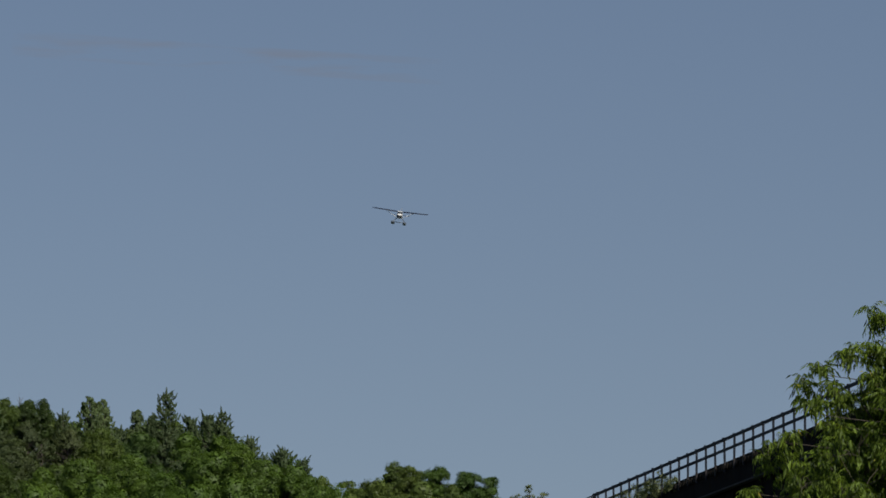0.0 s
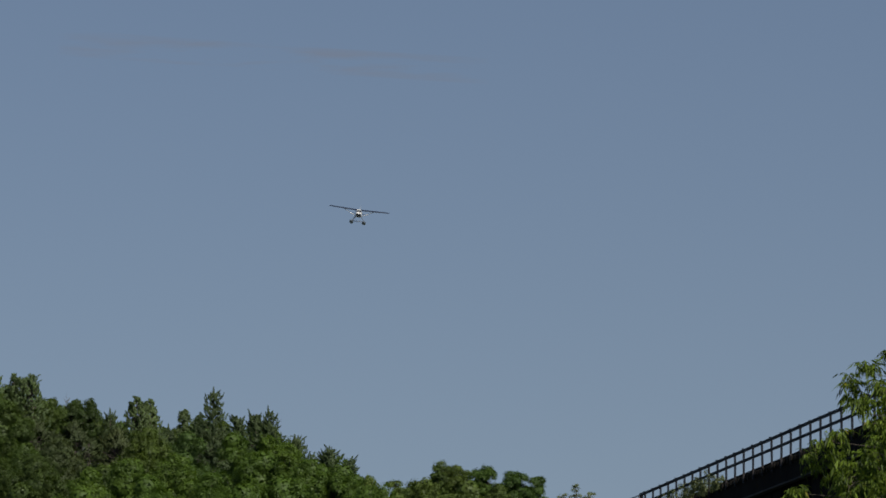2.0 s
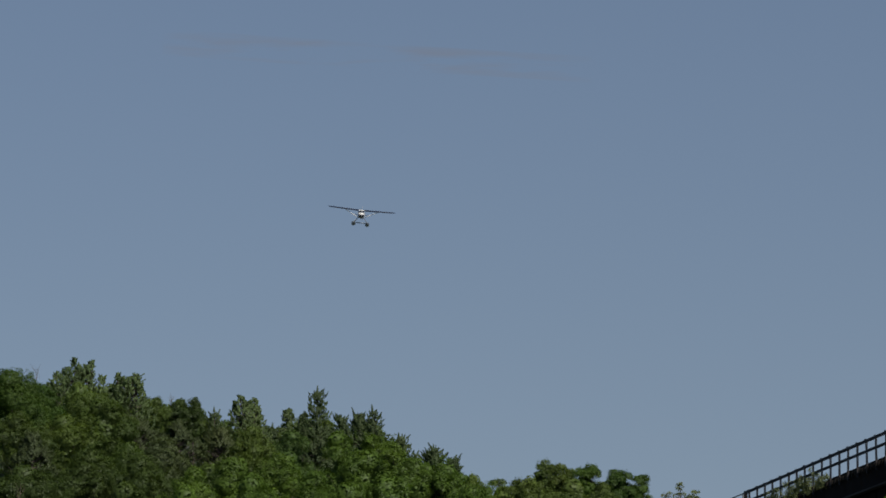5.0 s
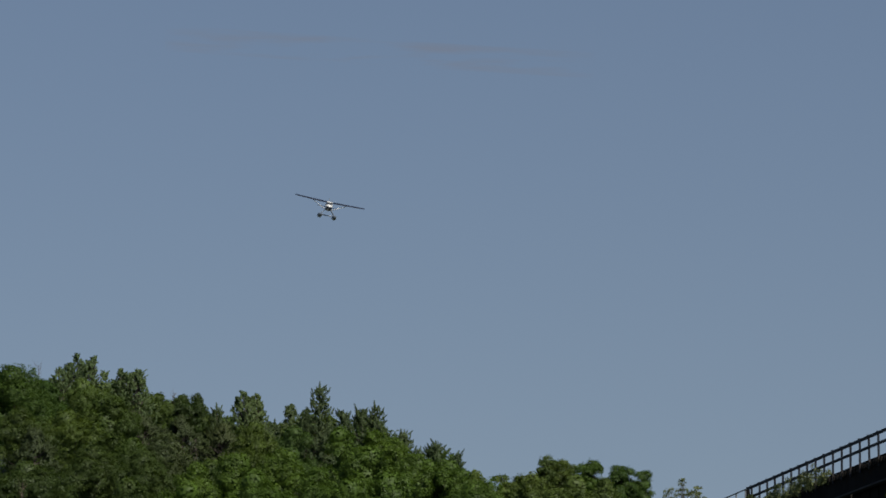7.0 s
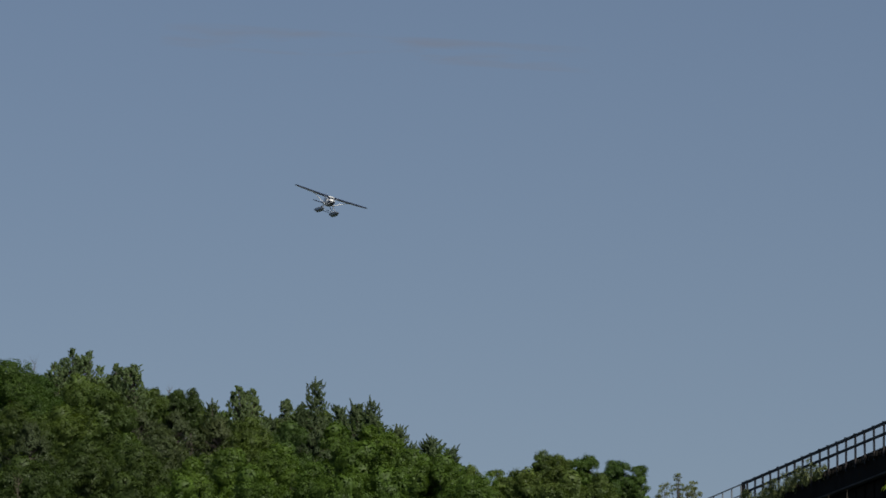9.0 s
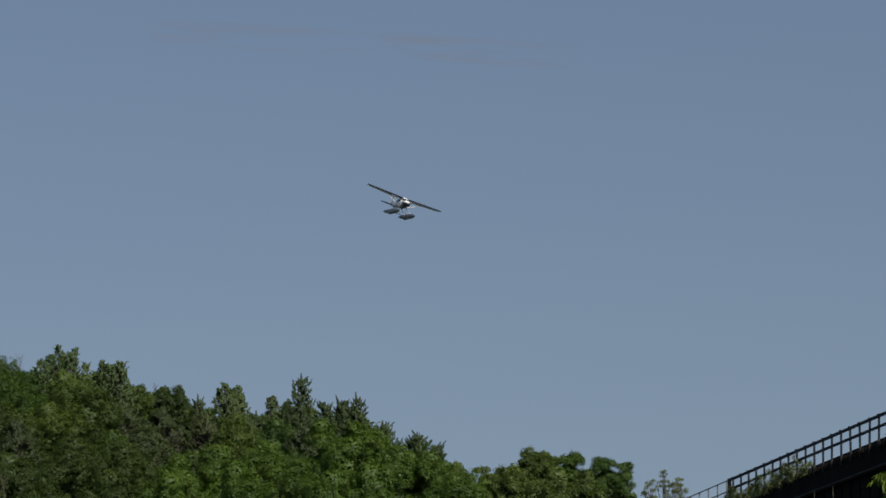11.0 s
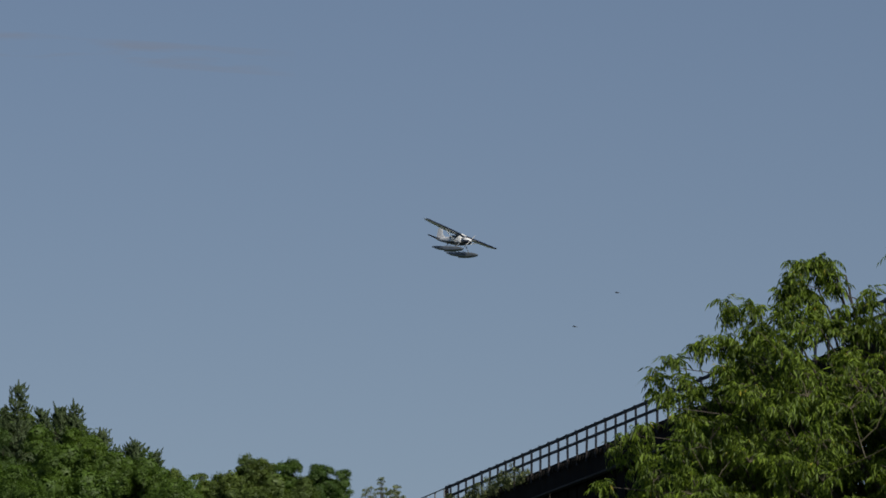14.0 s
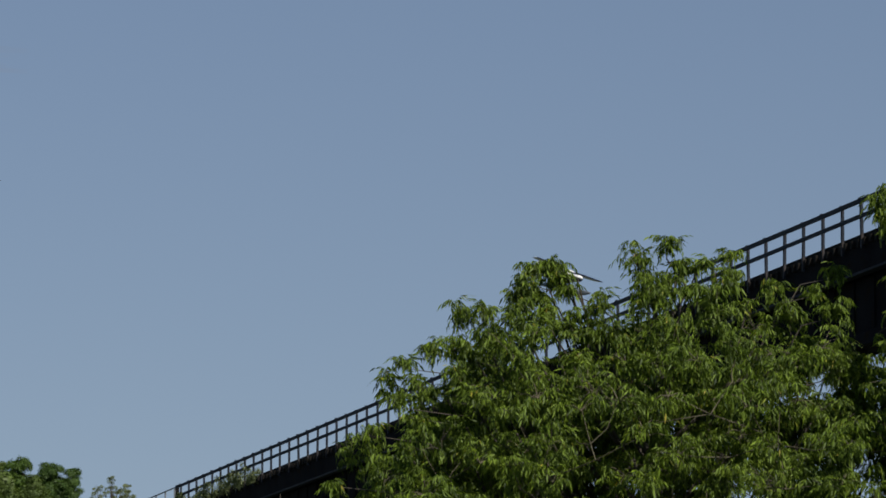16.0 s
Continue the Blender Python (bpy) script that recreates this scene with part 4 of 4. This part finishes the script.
LEFT_BOUGHS = [(3.65, 60.0, 6.88, 0.11), (3.87, 60.1, 7.29, 0.16), (4.09, 59.8, 7.47, 0.16), (4.33, 60.2, 8.10, 0.15), (4.53, 60.0, 8.30, 0.13),
               (4.83, 60.1, 8.49, 0.17), (4.43, 59.8, 7.81, 0.13), (4.70, 60.0, 8.04, 0.17), (5.24, 60.2, 8.91, 0.20), (5.48, 59.9, 8.91, 0.19), (5.07, 60.0, 8.53, 0.20),
               (4.65, 60.0, 7.70, 0.18), (4.85, 60.0, 7.95, 0.20), (5.10, 59.9, 8.15, 0.22), (5.30, 60.0, 8.40, 0.22), (5.52, 60.0, 8.62, 0.22)]
MID_BOUGHS = [(5.92, 60.0, 9.36, 0.23), (6.10, 60.0, 9.50, 0.12), (6.20, 60.0, 9.48, 0.16), (6.33, 60.0, 9.50, 0.13), (6.34, 60.1, 9.34, 0.15), (5.85, 60.0, 9.10, 0.20), (6.05, 60.1, 9.16, 0.22), (6.20, 60.0, 8.98, 0.22), (5.92, 59.8, 8.88, 0.30), (6.49, 60.0, 9.22, 0.15), (6.43, 60.1, 8.75, 0.33),
              (6.84, 60.0, 9.05, 0.20), (6.75, 60.1, 8.75, 0.25), (7.00, 60.0, 8.72, 0.25), (7.45, 60.0, 9.30, 0.25), (7.75, 60.0, 9.28, 0.22), (7.32, 60.0, 9.58, 0.23), (7.67, 59.9, 9.74, 0.17), (7.89, 60.1, 9.58, 0.15), (7.46, 59.8, 9.10, 0.32)]
RIGHT_BOUGHS = [(8.05, 60.0, 9.24, 0.22), (8.30, 60.0, 9.20, 0.22), (9.85, 60.3, 8.30, 0.34), (10.10, 60.5, 8.05, 0.36), (10.20, 60.8, 8.45, 0.36), (9.95, 61.0, 7.90, 0.36), (10.40, 60.5, 7.90, 0.34),
                (8.11, 60.0, 9.53, 0.10), (8.49, 60.2, 9.69, 0.13), (8.49, 60.0, 9.38, 0.19), (8.24, 59.8, 8.96, 0.33), (8.93, 60.0, 9.25, 0.16),
                (9.17, 60.1, 8.94, 0.32), (9.71, 60.0, 9.45, 0.17), (9.45, 59.9, 9.21, 0.13), (9.72, 60.0, 8.97, 0.24)]
CROWN_TOP = [(3.46, 6.7), (4.0, 7.15), (4.34, 7.65), (4.81, 8.1), (5.29, 8.6), (5.9, 9.33), (6.44, 9.13), (6.85, 8.93), (7.33, 9.48),
             (7.81, 9.55), (8.22, 9.08), (8.63, 9.35), (9.18, 8.95), (9.73, 9.23), (10.14, 8.68), (10.7, 8.75), (11.5, 8.2)]
leafy_tree("walnut_tree", "green tree with drooping compound leaves beside the bridge", (7.6, 60.0, 0.0),
           LEFT_BOUGHS + MID_BOUGHS + RIGHT_BOUGHS, CROWN_TOP, (3.7, 11.4, 5.3), [(10.3, 7.25, 0.36), (10.3, 6.9, 0.36), (9.50, 8.18, 0.36), (6.55, 8.95, 0.13), (4.6, 7.05, 0.12)], 21, 470,
           [(6.20, 8.30, 0.26, 0.2), (4.77, 7.07, 0.36, 0.2), (5.24, 7.55, 0.3, 0.2), (6.04, 7.64, 0.24, 0.18), (8.14, 9.06, 0.36, 0.14), (7.74, 8.92, 0.3, 0.14), (9.03, 8.72, 0.2, 0.3), (8.96, 7.62, 0.36, 0.36), (9.85, 7.98, 0.4, 0.3), (7.70, 7.57, 0.28, 0.24), (6.82, 7.32, 0.36, 0.26), (6.69, 6.85, 0.4, 0.2), (9.95, 8.73, 0.3, 0.36), (5.61, 8.06, 0.22, 0.16), (7.09, 8.07, 0.26, 0.18)])
leafy_tree("walnut_tree", "green tree with drooping leaves, reaching over the bridge railing", (12.3, 59.2, 0.0),
           [(10.07, 59.2, 10.22, 0.10), (10.12, 59.2, 10.04, 0.13), (10.20, 59.2, 10.28, 0.17), (10.39, 59.2, 10.12, 0.20), (10.21, 59.2, 9.88, 0.12), (10.56, 59.3, 10.22, 0.27), (10.69, 59.2, 9.75, 0.40)],
           [(10.1, 8.4), (10.5, 9.9), (11.2, 10.6), (12.4, 11.3), (13.5, 10.6), (14.6, 8.5)], (10.3, 14.4, 5.4), [(10.32, 7.3, 0.42), (10.32, 6.9, 0.42), (10.32, 6.4, 0.42)], 22, 200)


# ---- the floatplane ----
# its own space: nose along +y, right wing along +x, origin in the middle of the wing
def ring(y, hw, top, bot, n=20, power=2.6):
    pts = []
    cz, hh = (top + bot) / 2, (top - bot) / 2
    for i in range(n):
        a = 2 * math.pi * i / n
        c, s = math.cos(a), math.sin(a)
        pts.append((hw * math.copysign(abs(c) ** (2 / power), c), y, cz + hh * math.copysign(abs(s) ** (2 / power), s)))
    return pts


def wing_section(x, lead, trail, z, thick):
    """Aerofoil outline at span x, from leading to trailing edge."""
    pts = []
    chord = lead - trail
    prof = [(0, 0), (0.03, 0.35), (0.12, 0.75), (0.3, 1.0), (0.6, 0.72), (1.0, 0.04), (0.6, -0.18), (0.3, -0.28), (0.1, -0.3), (0.02, -0.2)]
    for f, t in prof:
        pts.append((x, lead - f * chord, z + t * thick))
    return pts


def build_floatplane():
    fp = thing("floatplane", pose(0, 0, 0), "white and navy high-wing floatplane with grey floats, flying", "aeroplane")
    body = [ring(1.30, 0.52, -0.27, -1.20), ring(0.95, 0.55, -0.22, -1.24), ring(0.55, 0.56, -0.02, -1.26), ring(-0.25, 0.56, 0.0, -1.26), ring(-0.9, 0.53, -0.04, -1.22),
            ring(-1.7, 0.44, -0.15, -1.13), ring(-2.8, 0.30, -0.27, -0.98), ring(-3.9, 0.17, -0.36, -0.84), ring(-4.75, 0.07, -0.42, -0.70), ring(-5.0, 0.02, -0.48, -0.60)]
    part("fuselage", loft(body), PAINT, fp)
    cowl = [ring(2.52, 0.30, -0.46, -0.95), ring(2.44, 0.40, -0.40, -1.03), ring(2.1, 0.48, -0.33, -1.12), ring(1.305, 0.525, -0.265, -1.205)]
    co = part("cowling", loft(cowl), COWL, fp, "rounded white engine cowling with a dark chin")
    # solid black discs give the openings their inner shade by colour
    for s in (-1, 1):
        part("air_intake", loft([[(p[0] * 0.5 + s * 0.22, 2.53 + k, p[2] * 0.5 - 0.36) for p in ring(0, 0.2, -0.55, -0.83, 12)] for k in (-0.02, 0.004)]), BLACK, co)
    sp = [ring(y, r, -0.68 + r, -0.68 - r, 14, 2.0) for y, r in ((2.525, 0.17), (2.62, 0.155), (2.74, 0.09), (2.81, 0.015))]
    part("spinner", loft(sp), WHITE, fp)
    # windscreen and side windows, a little proud of the skin
    ws = bmesh.new()
    q = [ws.verts.new(p) for p in ((-0.42, 1.30, -0.262), (0.42, 1.30, -0.262), (0.40, 0.70, 0.0), (-0.40, 0.70, 0.0))]
    q2 = [ws.verts.new((v.co.x, v.co.y + 0.03, v.co.z + 0.035)) for v in q]
    ws.faces.new(q[::-1]), ws.faces.new(q2)
    for i in range(4):
        ws.faces.new((q[i], q[(i + 1) % 4], q2[(i + 1) % 4], q2[i]))
    part("windscreen", ws, GLASS, fp, "dark tinted windscreen")
    for s in (-1, 1):
        for ya, yb, za, zb in ((0.42, -0.22, -0.16, -0.46), (-0.36, -1.0, -0.18, -0.46), (-1.12, -1.5, -0.27, -0.45)):
            hw = 0.56 if ya > -0.3 else 0.535 if ya > -1.1 else 0.475
            part("side_window", box(bmesh.new(), (s * hw - 0.02, yb, zb), (s * hw + 0.02, ya, za), 0.012), GLASS, fp)
    # wings: straight inboard, tapered outboard, with flap, aileron and strut
    for s in (-1, 1):
        secs = [wing_section(s * 0.25, 0.80, -0.84, 0.0, 0.17), wing_section(s * 2.6, 0.80, -0.84, 0.075, 0.16),
                wing_section(s * 5.2, 0.60, -0.54, 0.165, 0.12), wing_section(s * 5.42, 0.42, -0.46, 0.185, 0.07)]
        wing = part("wing", loft(secs), WHITE, fp, "white high wing with a dark underside edge")
        edge = []
        for sx, l, tr, z0, t in ((0.45, 0.80, -0.84, 0.006, 0.17), (2.6, 0.80, -0.84, 0.075, 0.16), (5.2, 0.60, -0.54, 0.165, 0.12), (5.44, 0.43, -0.46, 0.187, 0.07)):
            c = l - tr
            edge.append([(s * sx, l - f * c + (0.012 if f < 0.05 else 0), z0 + q * t + math.copysign(0.008, q + 0.01)) for f, q in
                         ((0.24, 0.92), (0.17, 0.84), (0.12, 0.76), (0.03, 0.36), (0, 0), (0.02, -0.2), (0.06, -0.26), (0.1, -0.3))])
        part("leading_edge", loft(edge), NAVY, wing, "navy leading edge")
        for nm, xa, xb, ta, tb, za, zb in (("flap", 0.7, 2.55, -0.86, -0.86, 0.012, 0.072), ("aileron", 2.62, 5.0, -0.85, -0.60, 0.075, 0.155)):
            fl = [[(s * x, t + 0.34, z - 0.028), (s * x, t + 0.34, z - 0.045), (s * x, t - 0.02, z - 0.012), (s * x, t - 0.02, z + 0.004)] for x, t, z in ((xa, ta, za), (xb, tb, zb))]
            part(nm, loft(fl), WHITE, wing)
        part("tip_lamp", loft([[(s * 5.43 + p[0], p[1], p[2]) for p in ring(y, r, 0.2 + r, 0.2 - r, 8, 2.0)] for y, r in ((0.42, 0.02), (0.3, 0.045), (0.15, 0.02))]), GLASS, wing)
        st = loft([[(s * (0.5 + 2.15 * k) + dx, y + 0.30, -1.08 + 1.1 * k + dz) for dx, y, dz in ((0, 0.12, 0.0), (0.0, 0.02, 0.055), (0, -0.12, 0), (0, 0.02, -0.055))] for k in (0.0, 1.0)])
        part("wing_strut", st, WHITE, fp)
    part("wing_root", box(bmesh.new(), (-0.30, -0.80, -0.03), (0.30, 0.74, 0.16), 0.06), WHITE, fp)
    # tail
    for s in (-1, 1):
        sb = loft([wing_section(s * 0.05, -3.95, -4.62, -0.52, 0.06), wing_section(s * 1.62, -4.32, -4.68, -0.52, 0.04)])
        tail = part("stabiliser", sb, NAVY, fp, "dark stabiliser")
        el = loft([[(s * x, t, -0.50), (s * x, t, -0.535), (s * x, t - w, -0.525), (s * x, t - w, -0.515)] for x, t, w in ((0.1, -4.625, 0.42), (1.60, -4.685, 0.28))])
        part("elevator", el, NAVY, tail)
    fin = loft([[(t, y, z) for t, y in ((0.0, a), (0.035, 0.7 * a + 0.3 * b), (0.03, b), (-0.03, b), (-0.035, 0.7 * a + 0.3 * b))] for z, a, b in ((-0.40, -2.7, -4.72), (-0.10, -3.55, -4.78), (0.2, -4.0, -4.88), (0.95, -4.45, -5.08))])
    for f in list(fin.faces):
        f.smooth = False
    part("fin", fin, WHITE, fp)
    rud = loft([[(t, y, z) for t, y in ((0.03, a), (0.0, b), (-0.03, a))] for z, a, b in ((-0.62, -4.725, -5.10), (-0.12, -4.785, -5.28), (0.93, -5.08, -5.42))])
    for f in list(rud.faces):
        f.smooth = False
    part("rudder", rud, WHITE, fp)
    # floats
    for s in (-1, 1):
        rows = []
        for y, hw, top, bot in ((3.42, 0.03, -2.05, -2.13), (3.25, 0.15, -1.97, -2.25), (2.7, 0.27, -1.90, -2.40), (1.8, 0.32, -1.86, -2.50), (0.4, 0.34, -1.86, -2.54), (-0.6, 0.34, -1.86, -2.52),
                                (-0.64, 0.33, -1.86, -2.38), (-1.8, 0.27, -1.86, -2.30), (-3.0, 0.17, -1.84, -2.12), (-3.55, 0.05, -1.83, -1.95)):
            x = s * 1.12
            deck = 0.75 * hw
            rows.append([(x - deck, y, top), (x + deck, y, top), (x + hw, y, top - 0.25 * (top - bot)), (x + hw * 0.95, y, bot + 0.3 * (top - bot)), (x, y, bot),
                         (x - hw * 0.95, y, bot + 0.3 * (top - bot)), (x - hw, y, top - 0.25 * (top - bot))])
        bm = loft(rows)
        for f in bm.faces:
            f.smooth = False
        fl = part("float", bm, ALU, fp, "grey aluminium float")
        part("bow_bumper", loft([[(s * 1.12 + p[0], p[1], p[2]) for p in ring(y, r, -2.09 + r, -2.09 - r, 8, 2.0)] for y, r in ((3.36, 0.06), (3.46, 0.05), (3.5, 0.02))]), BLACK, fl)
        part("water_rudder", box(bmesh.new(), (s * 1.12 - 0.015, -3.72, -1.98), (s * 1.12 + 0.015, -3.50, -1.80), 0.005), ALU, fl)
        for y0, y1, z0 in ((1.15, 1.45, -1.16), (-1.15, -0.75, -1.12)):
            part("float_strut", tube(bmesh.new(), (s * 0.46, y0, z0), (s * 1.05, y1, -1.84), 0.045), ALU, fp)
        part("float_brace", tube(bmesh.new(), (s * 0.46, 1.1, -1.18), (s * 1.05, -0.7, -1.84), 0.02), ALU, fp)
    for y in (1.45, -0.75):
        part("spreader_bar", tube(bmesh.new(), (-0.78, y, -1.98), (0.78, y, -1.98), 0.04), ALU, fp)
    # propeller: two blades on a hub, one spinning part
    pr = bmesh.new()
    for s in (-1, 1):
        a = [pr.verts.new(p) for p in ((-0.03, 0.02, s * 0.12), (0.03, -0.02, s * 0.12), (0.035, -0.03, s * 0.6), (0.02, -0.015, s * 0.98), (-0.02, 0.015, s * 0.98), (-0.035, 0.03, s * 0.6))]
        b = [pr.verts.new((v.co.x, v.co.y + 0.022, v.co.z)) for v in a]
        pr.faces.new(a), pr.faces.new(b[::-1])
        for i in range(6):
            pr.faces.new((a[i], b[i], b[(i + 1) % 6], a[(i + 1) % 6]))
    tube(pr, (0, -0.02, 0), (0, 0.06, 0), 0.1, n=12)
    bmesh.ops.recalc_face_normals(pr, faces=pr.faces)
    prop = part("propeller", pr, BLADE, fp, "grey two-blade propeller, turning")
    prop.location = (0, 2.58, -0.68)
    return fp, prop


FLOATPLANE, PROPELLER = build_floatplane()


# ---- two birds ----
def build_bird():
    b = thing("bird", pose(0, 0, 0), "small dark bird flying past the treetop", "bird", "birds over the tree")
    body = [ring(y, r, r, -r, 8, 2.0) for y, r in ((0.10, 0.006), (0.085, 0.02), (0.05, 0.022), (0.02, 0.032), (-0.05, 0.026), (-0.10, 0.008))]
    part("body", loft(body), FEATHER, b)
    for s in (-1, 1):
        w = bmesh.new()
        q = [w.verts.new(p) for p in ((s * 0.02, 0.045, 0.01), (s * 0.09, 0.055, 0.035), (s * 0.19, -0.01, 0.02), (s * 0.10, 0.0, 0.03), (s * 0.02, -0.035, 0.01))]
        r = bmesh.ops.extrude_face_region(w, geom=[w.faces.new(q)])
        bmesh.ops.translate(w, verts=[v for v in r["geom"] if isinstance(v, bmesh.types.BMVert)], vec=(0, 0, 0.006))
        bmesh.ops.recalc_face_normals(w, faces=w.faces)
        part("wing", w, FEATHER, b)
    t = box(bmesh.new(), (-0.02, -0.17, -0.004), (0.02, -0.09, 0.004), 0.002)
    part("tail", t, FEATHER, b)
    return b


BIRD_A = build_bird()
BIRD_B = copy_thing(BIRD_A, pose(20, 248, 30))


# ---- what moves ----
# seconds, place, heading, nose up, bank to the right
FLIGHT = [
    (0.0, -8.20, 960.75, 140.28, 178.23, -6.51, -8.04),
    (0.5, -12.54, 944.78, 138.30, 178.64, -6.47, -8.01),
    (1.0, -16.50, 928.71, 135.95, 179.04, -6.43, -8.02),
    (1.5, -20.17, 912.83, 133.64, 179.45, -6.39, -7.94),
    (2.0, -23.39, 897.41, 131.34, 179.90, -6.35, -7.68),
    (4.0, -33.56, 839.90, 122.53, 182.00, -6.20, -4.85),
    (6.5, -40.69, 778.72, 114.49, 183.85, -6.54, -10.11),
    (8.0, -40.18, 738.44, 108.72, 189.39, -5.50, -14.23),
    (9.0, -37.12, 713.05, 105.03, 193.58, -4.88, -16.50),
    (11.5, -17.99, 662.51, 96.47, 202.13, -5.08, -18.05),
    (12.0, -11.85, 651.09, 94.20, 204.69, -6.03, -19.00),
    (12.5, -4.98, 640.09, 92.27, 207.12, -6.87, -19.60),
    (13.5, 10.99, 622.34, 88.37, 210.15, -6.72, -17.81),
    (14.5, 29.91, 606.09, 84.52, 212.61, -8.15, -14.15),
    (15.5, 51.31, 589.65, 80.31, 215.77, -9.03, -12.80),
    (16.0, 62.39, 579.04, 77.75, 217.71, -8.80, -10.34),
]
BIRD_ROWS_A = [(0.0, 130.0, 246.0, 26.0), (12.5, 24.0, 247.6, 29.4), (13.3, 18.4, 247.7, 30.6), (13.5, 17.85, 247.65, 31.0), (13.6, 17.3, 247.6, 31.4), (13.9, 16.15, 247.6, 32.6), (14.2, 15.1, 247.5, 33.6),
               (14.5, 13.4, 247.5, 34.1), (15.0, 8.85, 247.6, 34.7), (15.5, 2.6, 247.7, 35.5), (16.0, -4.2, 247.7, 36.4)]
BIRD_ROWS_B = [(0.0, 120.0, 246.0, 25.0), (12.8, 20.5, 247.7, 28.9), (13.5, 16.2, 247.75, 30.5), (13.6, 15.73, 247.8, 30.65), (13.9, 14.2, 247.9, 31.1), (14.2, 13.0, 247.8, 31.9),
               (14.5, 12.16, 247.7, 32.9), (15.0, 10.72, 247.6, 34.6), (15.5, 5.0, 247.6, 36.6), (16.0, -1.5, 247.6, 38.4)]


def flown(h, p, b):
    return Matrix.Rotation(radians(h), 4, "Z") @ Matrix.Rotation(radians(p), 4, "X") @ Matrix.Rotation(radians(b), 4, "Y")


def motions():
    walk(FLOATPLANE, [(t, Matrix.Translation((x, y, z)) @ flown(h, p, b)) for t, x, y, z, h, p, b in FLIGHT])
    walk(PROPELLER, [(i / 15, pose(0, 2.58, -0.68, 0, 77 * i, 0)) for i in range(241)])
    for bird, rows in ((BIRD_A, BIRD_ROWS_A), (BIRD_B, BIRD_ROWS_B)):
        walk(bird, [(t, pose(x, y, z, 8, 12 * math.sin(9 * t), 75)) for t, x, y, z in rows])


motions()
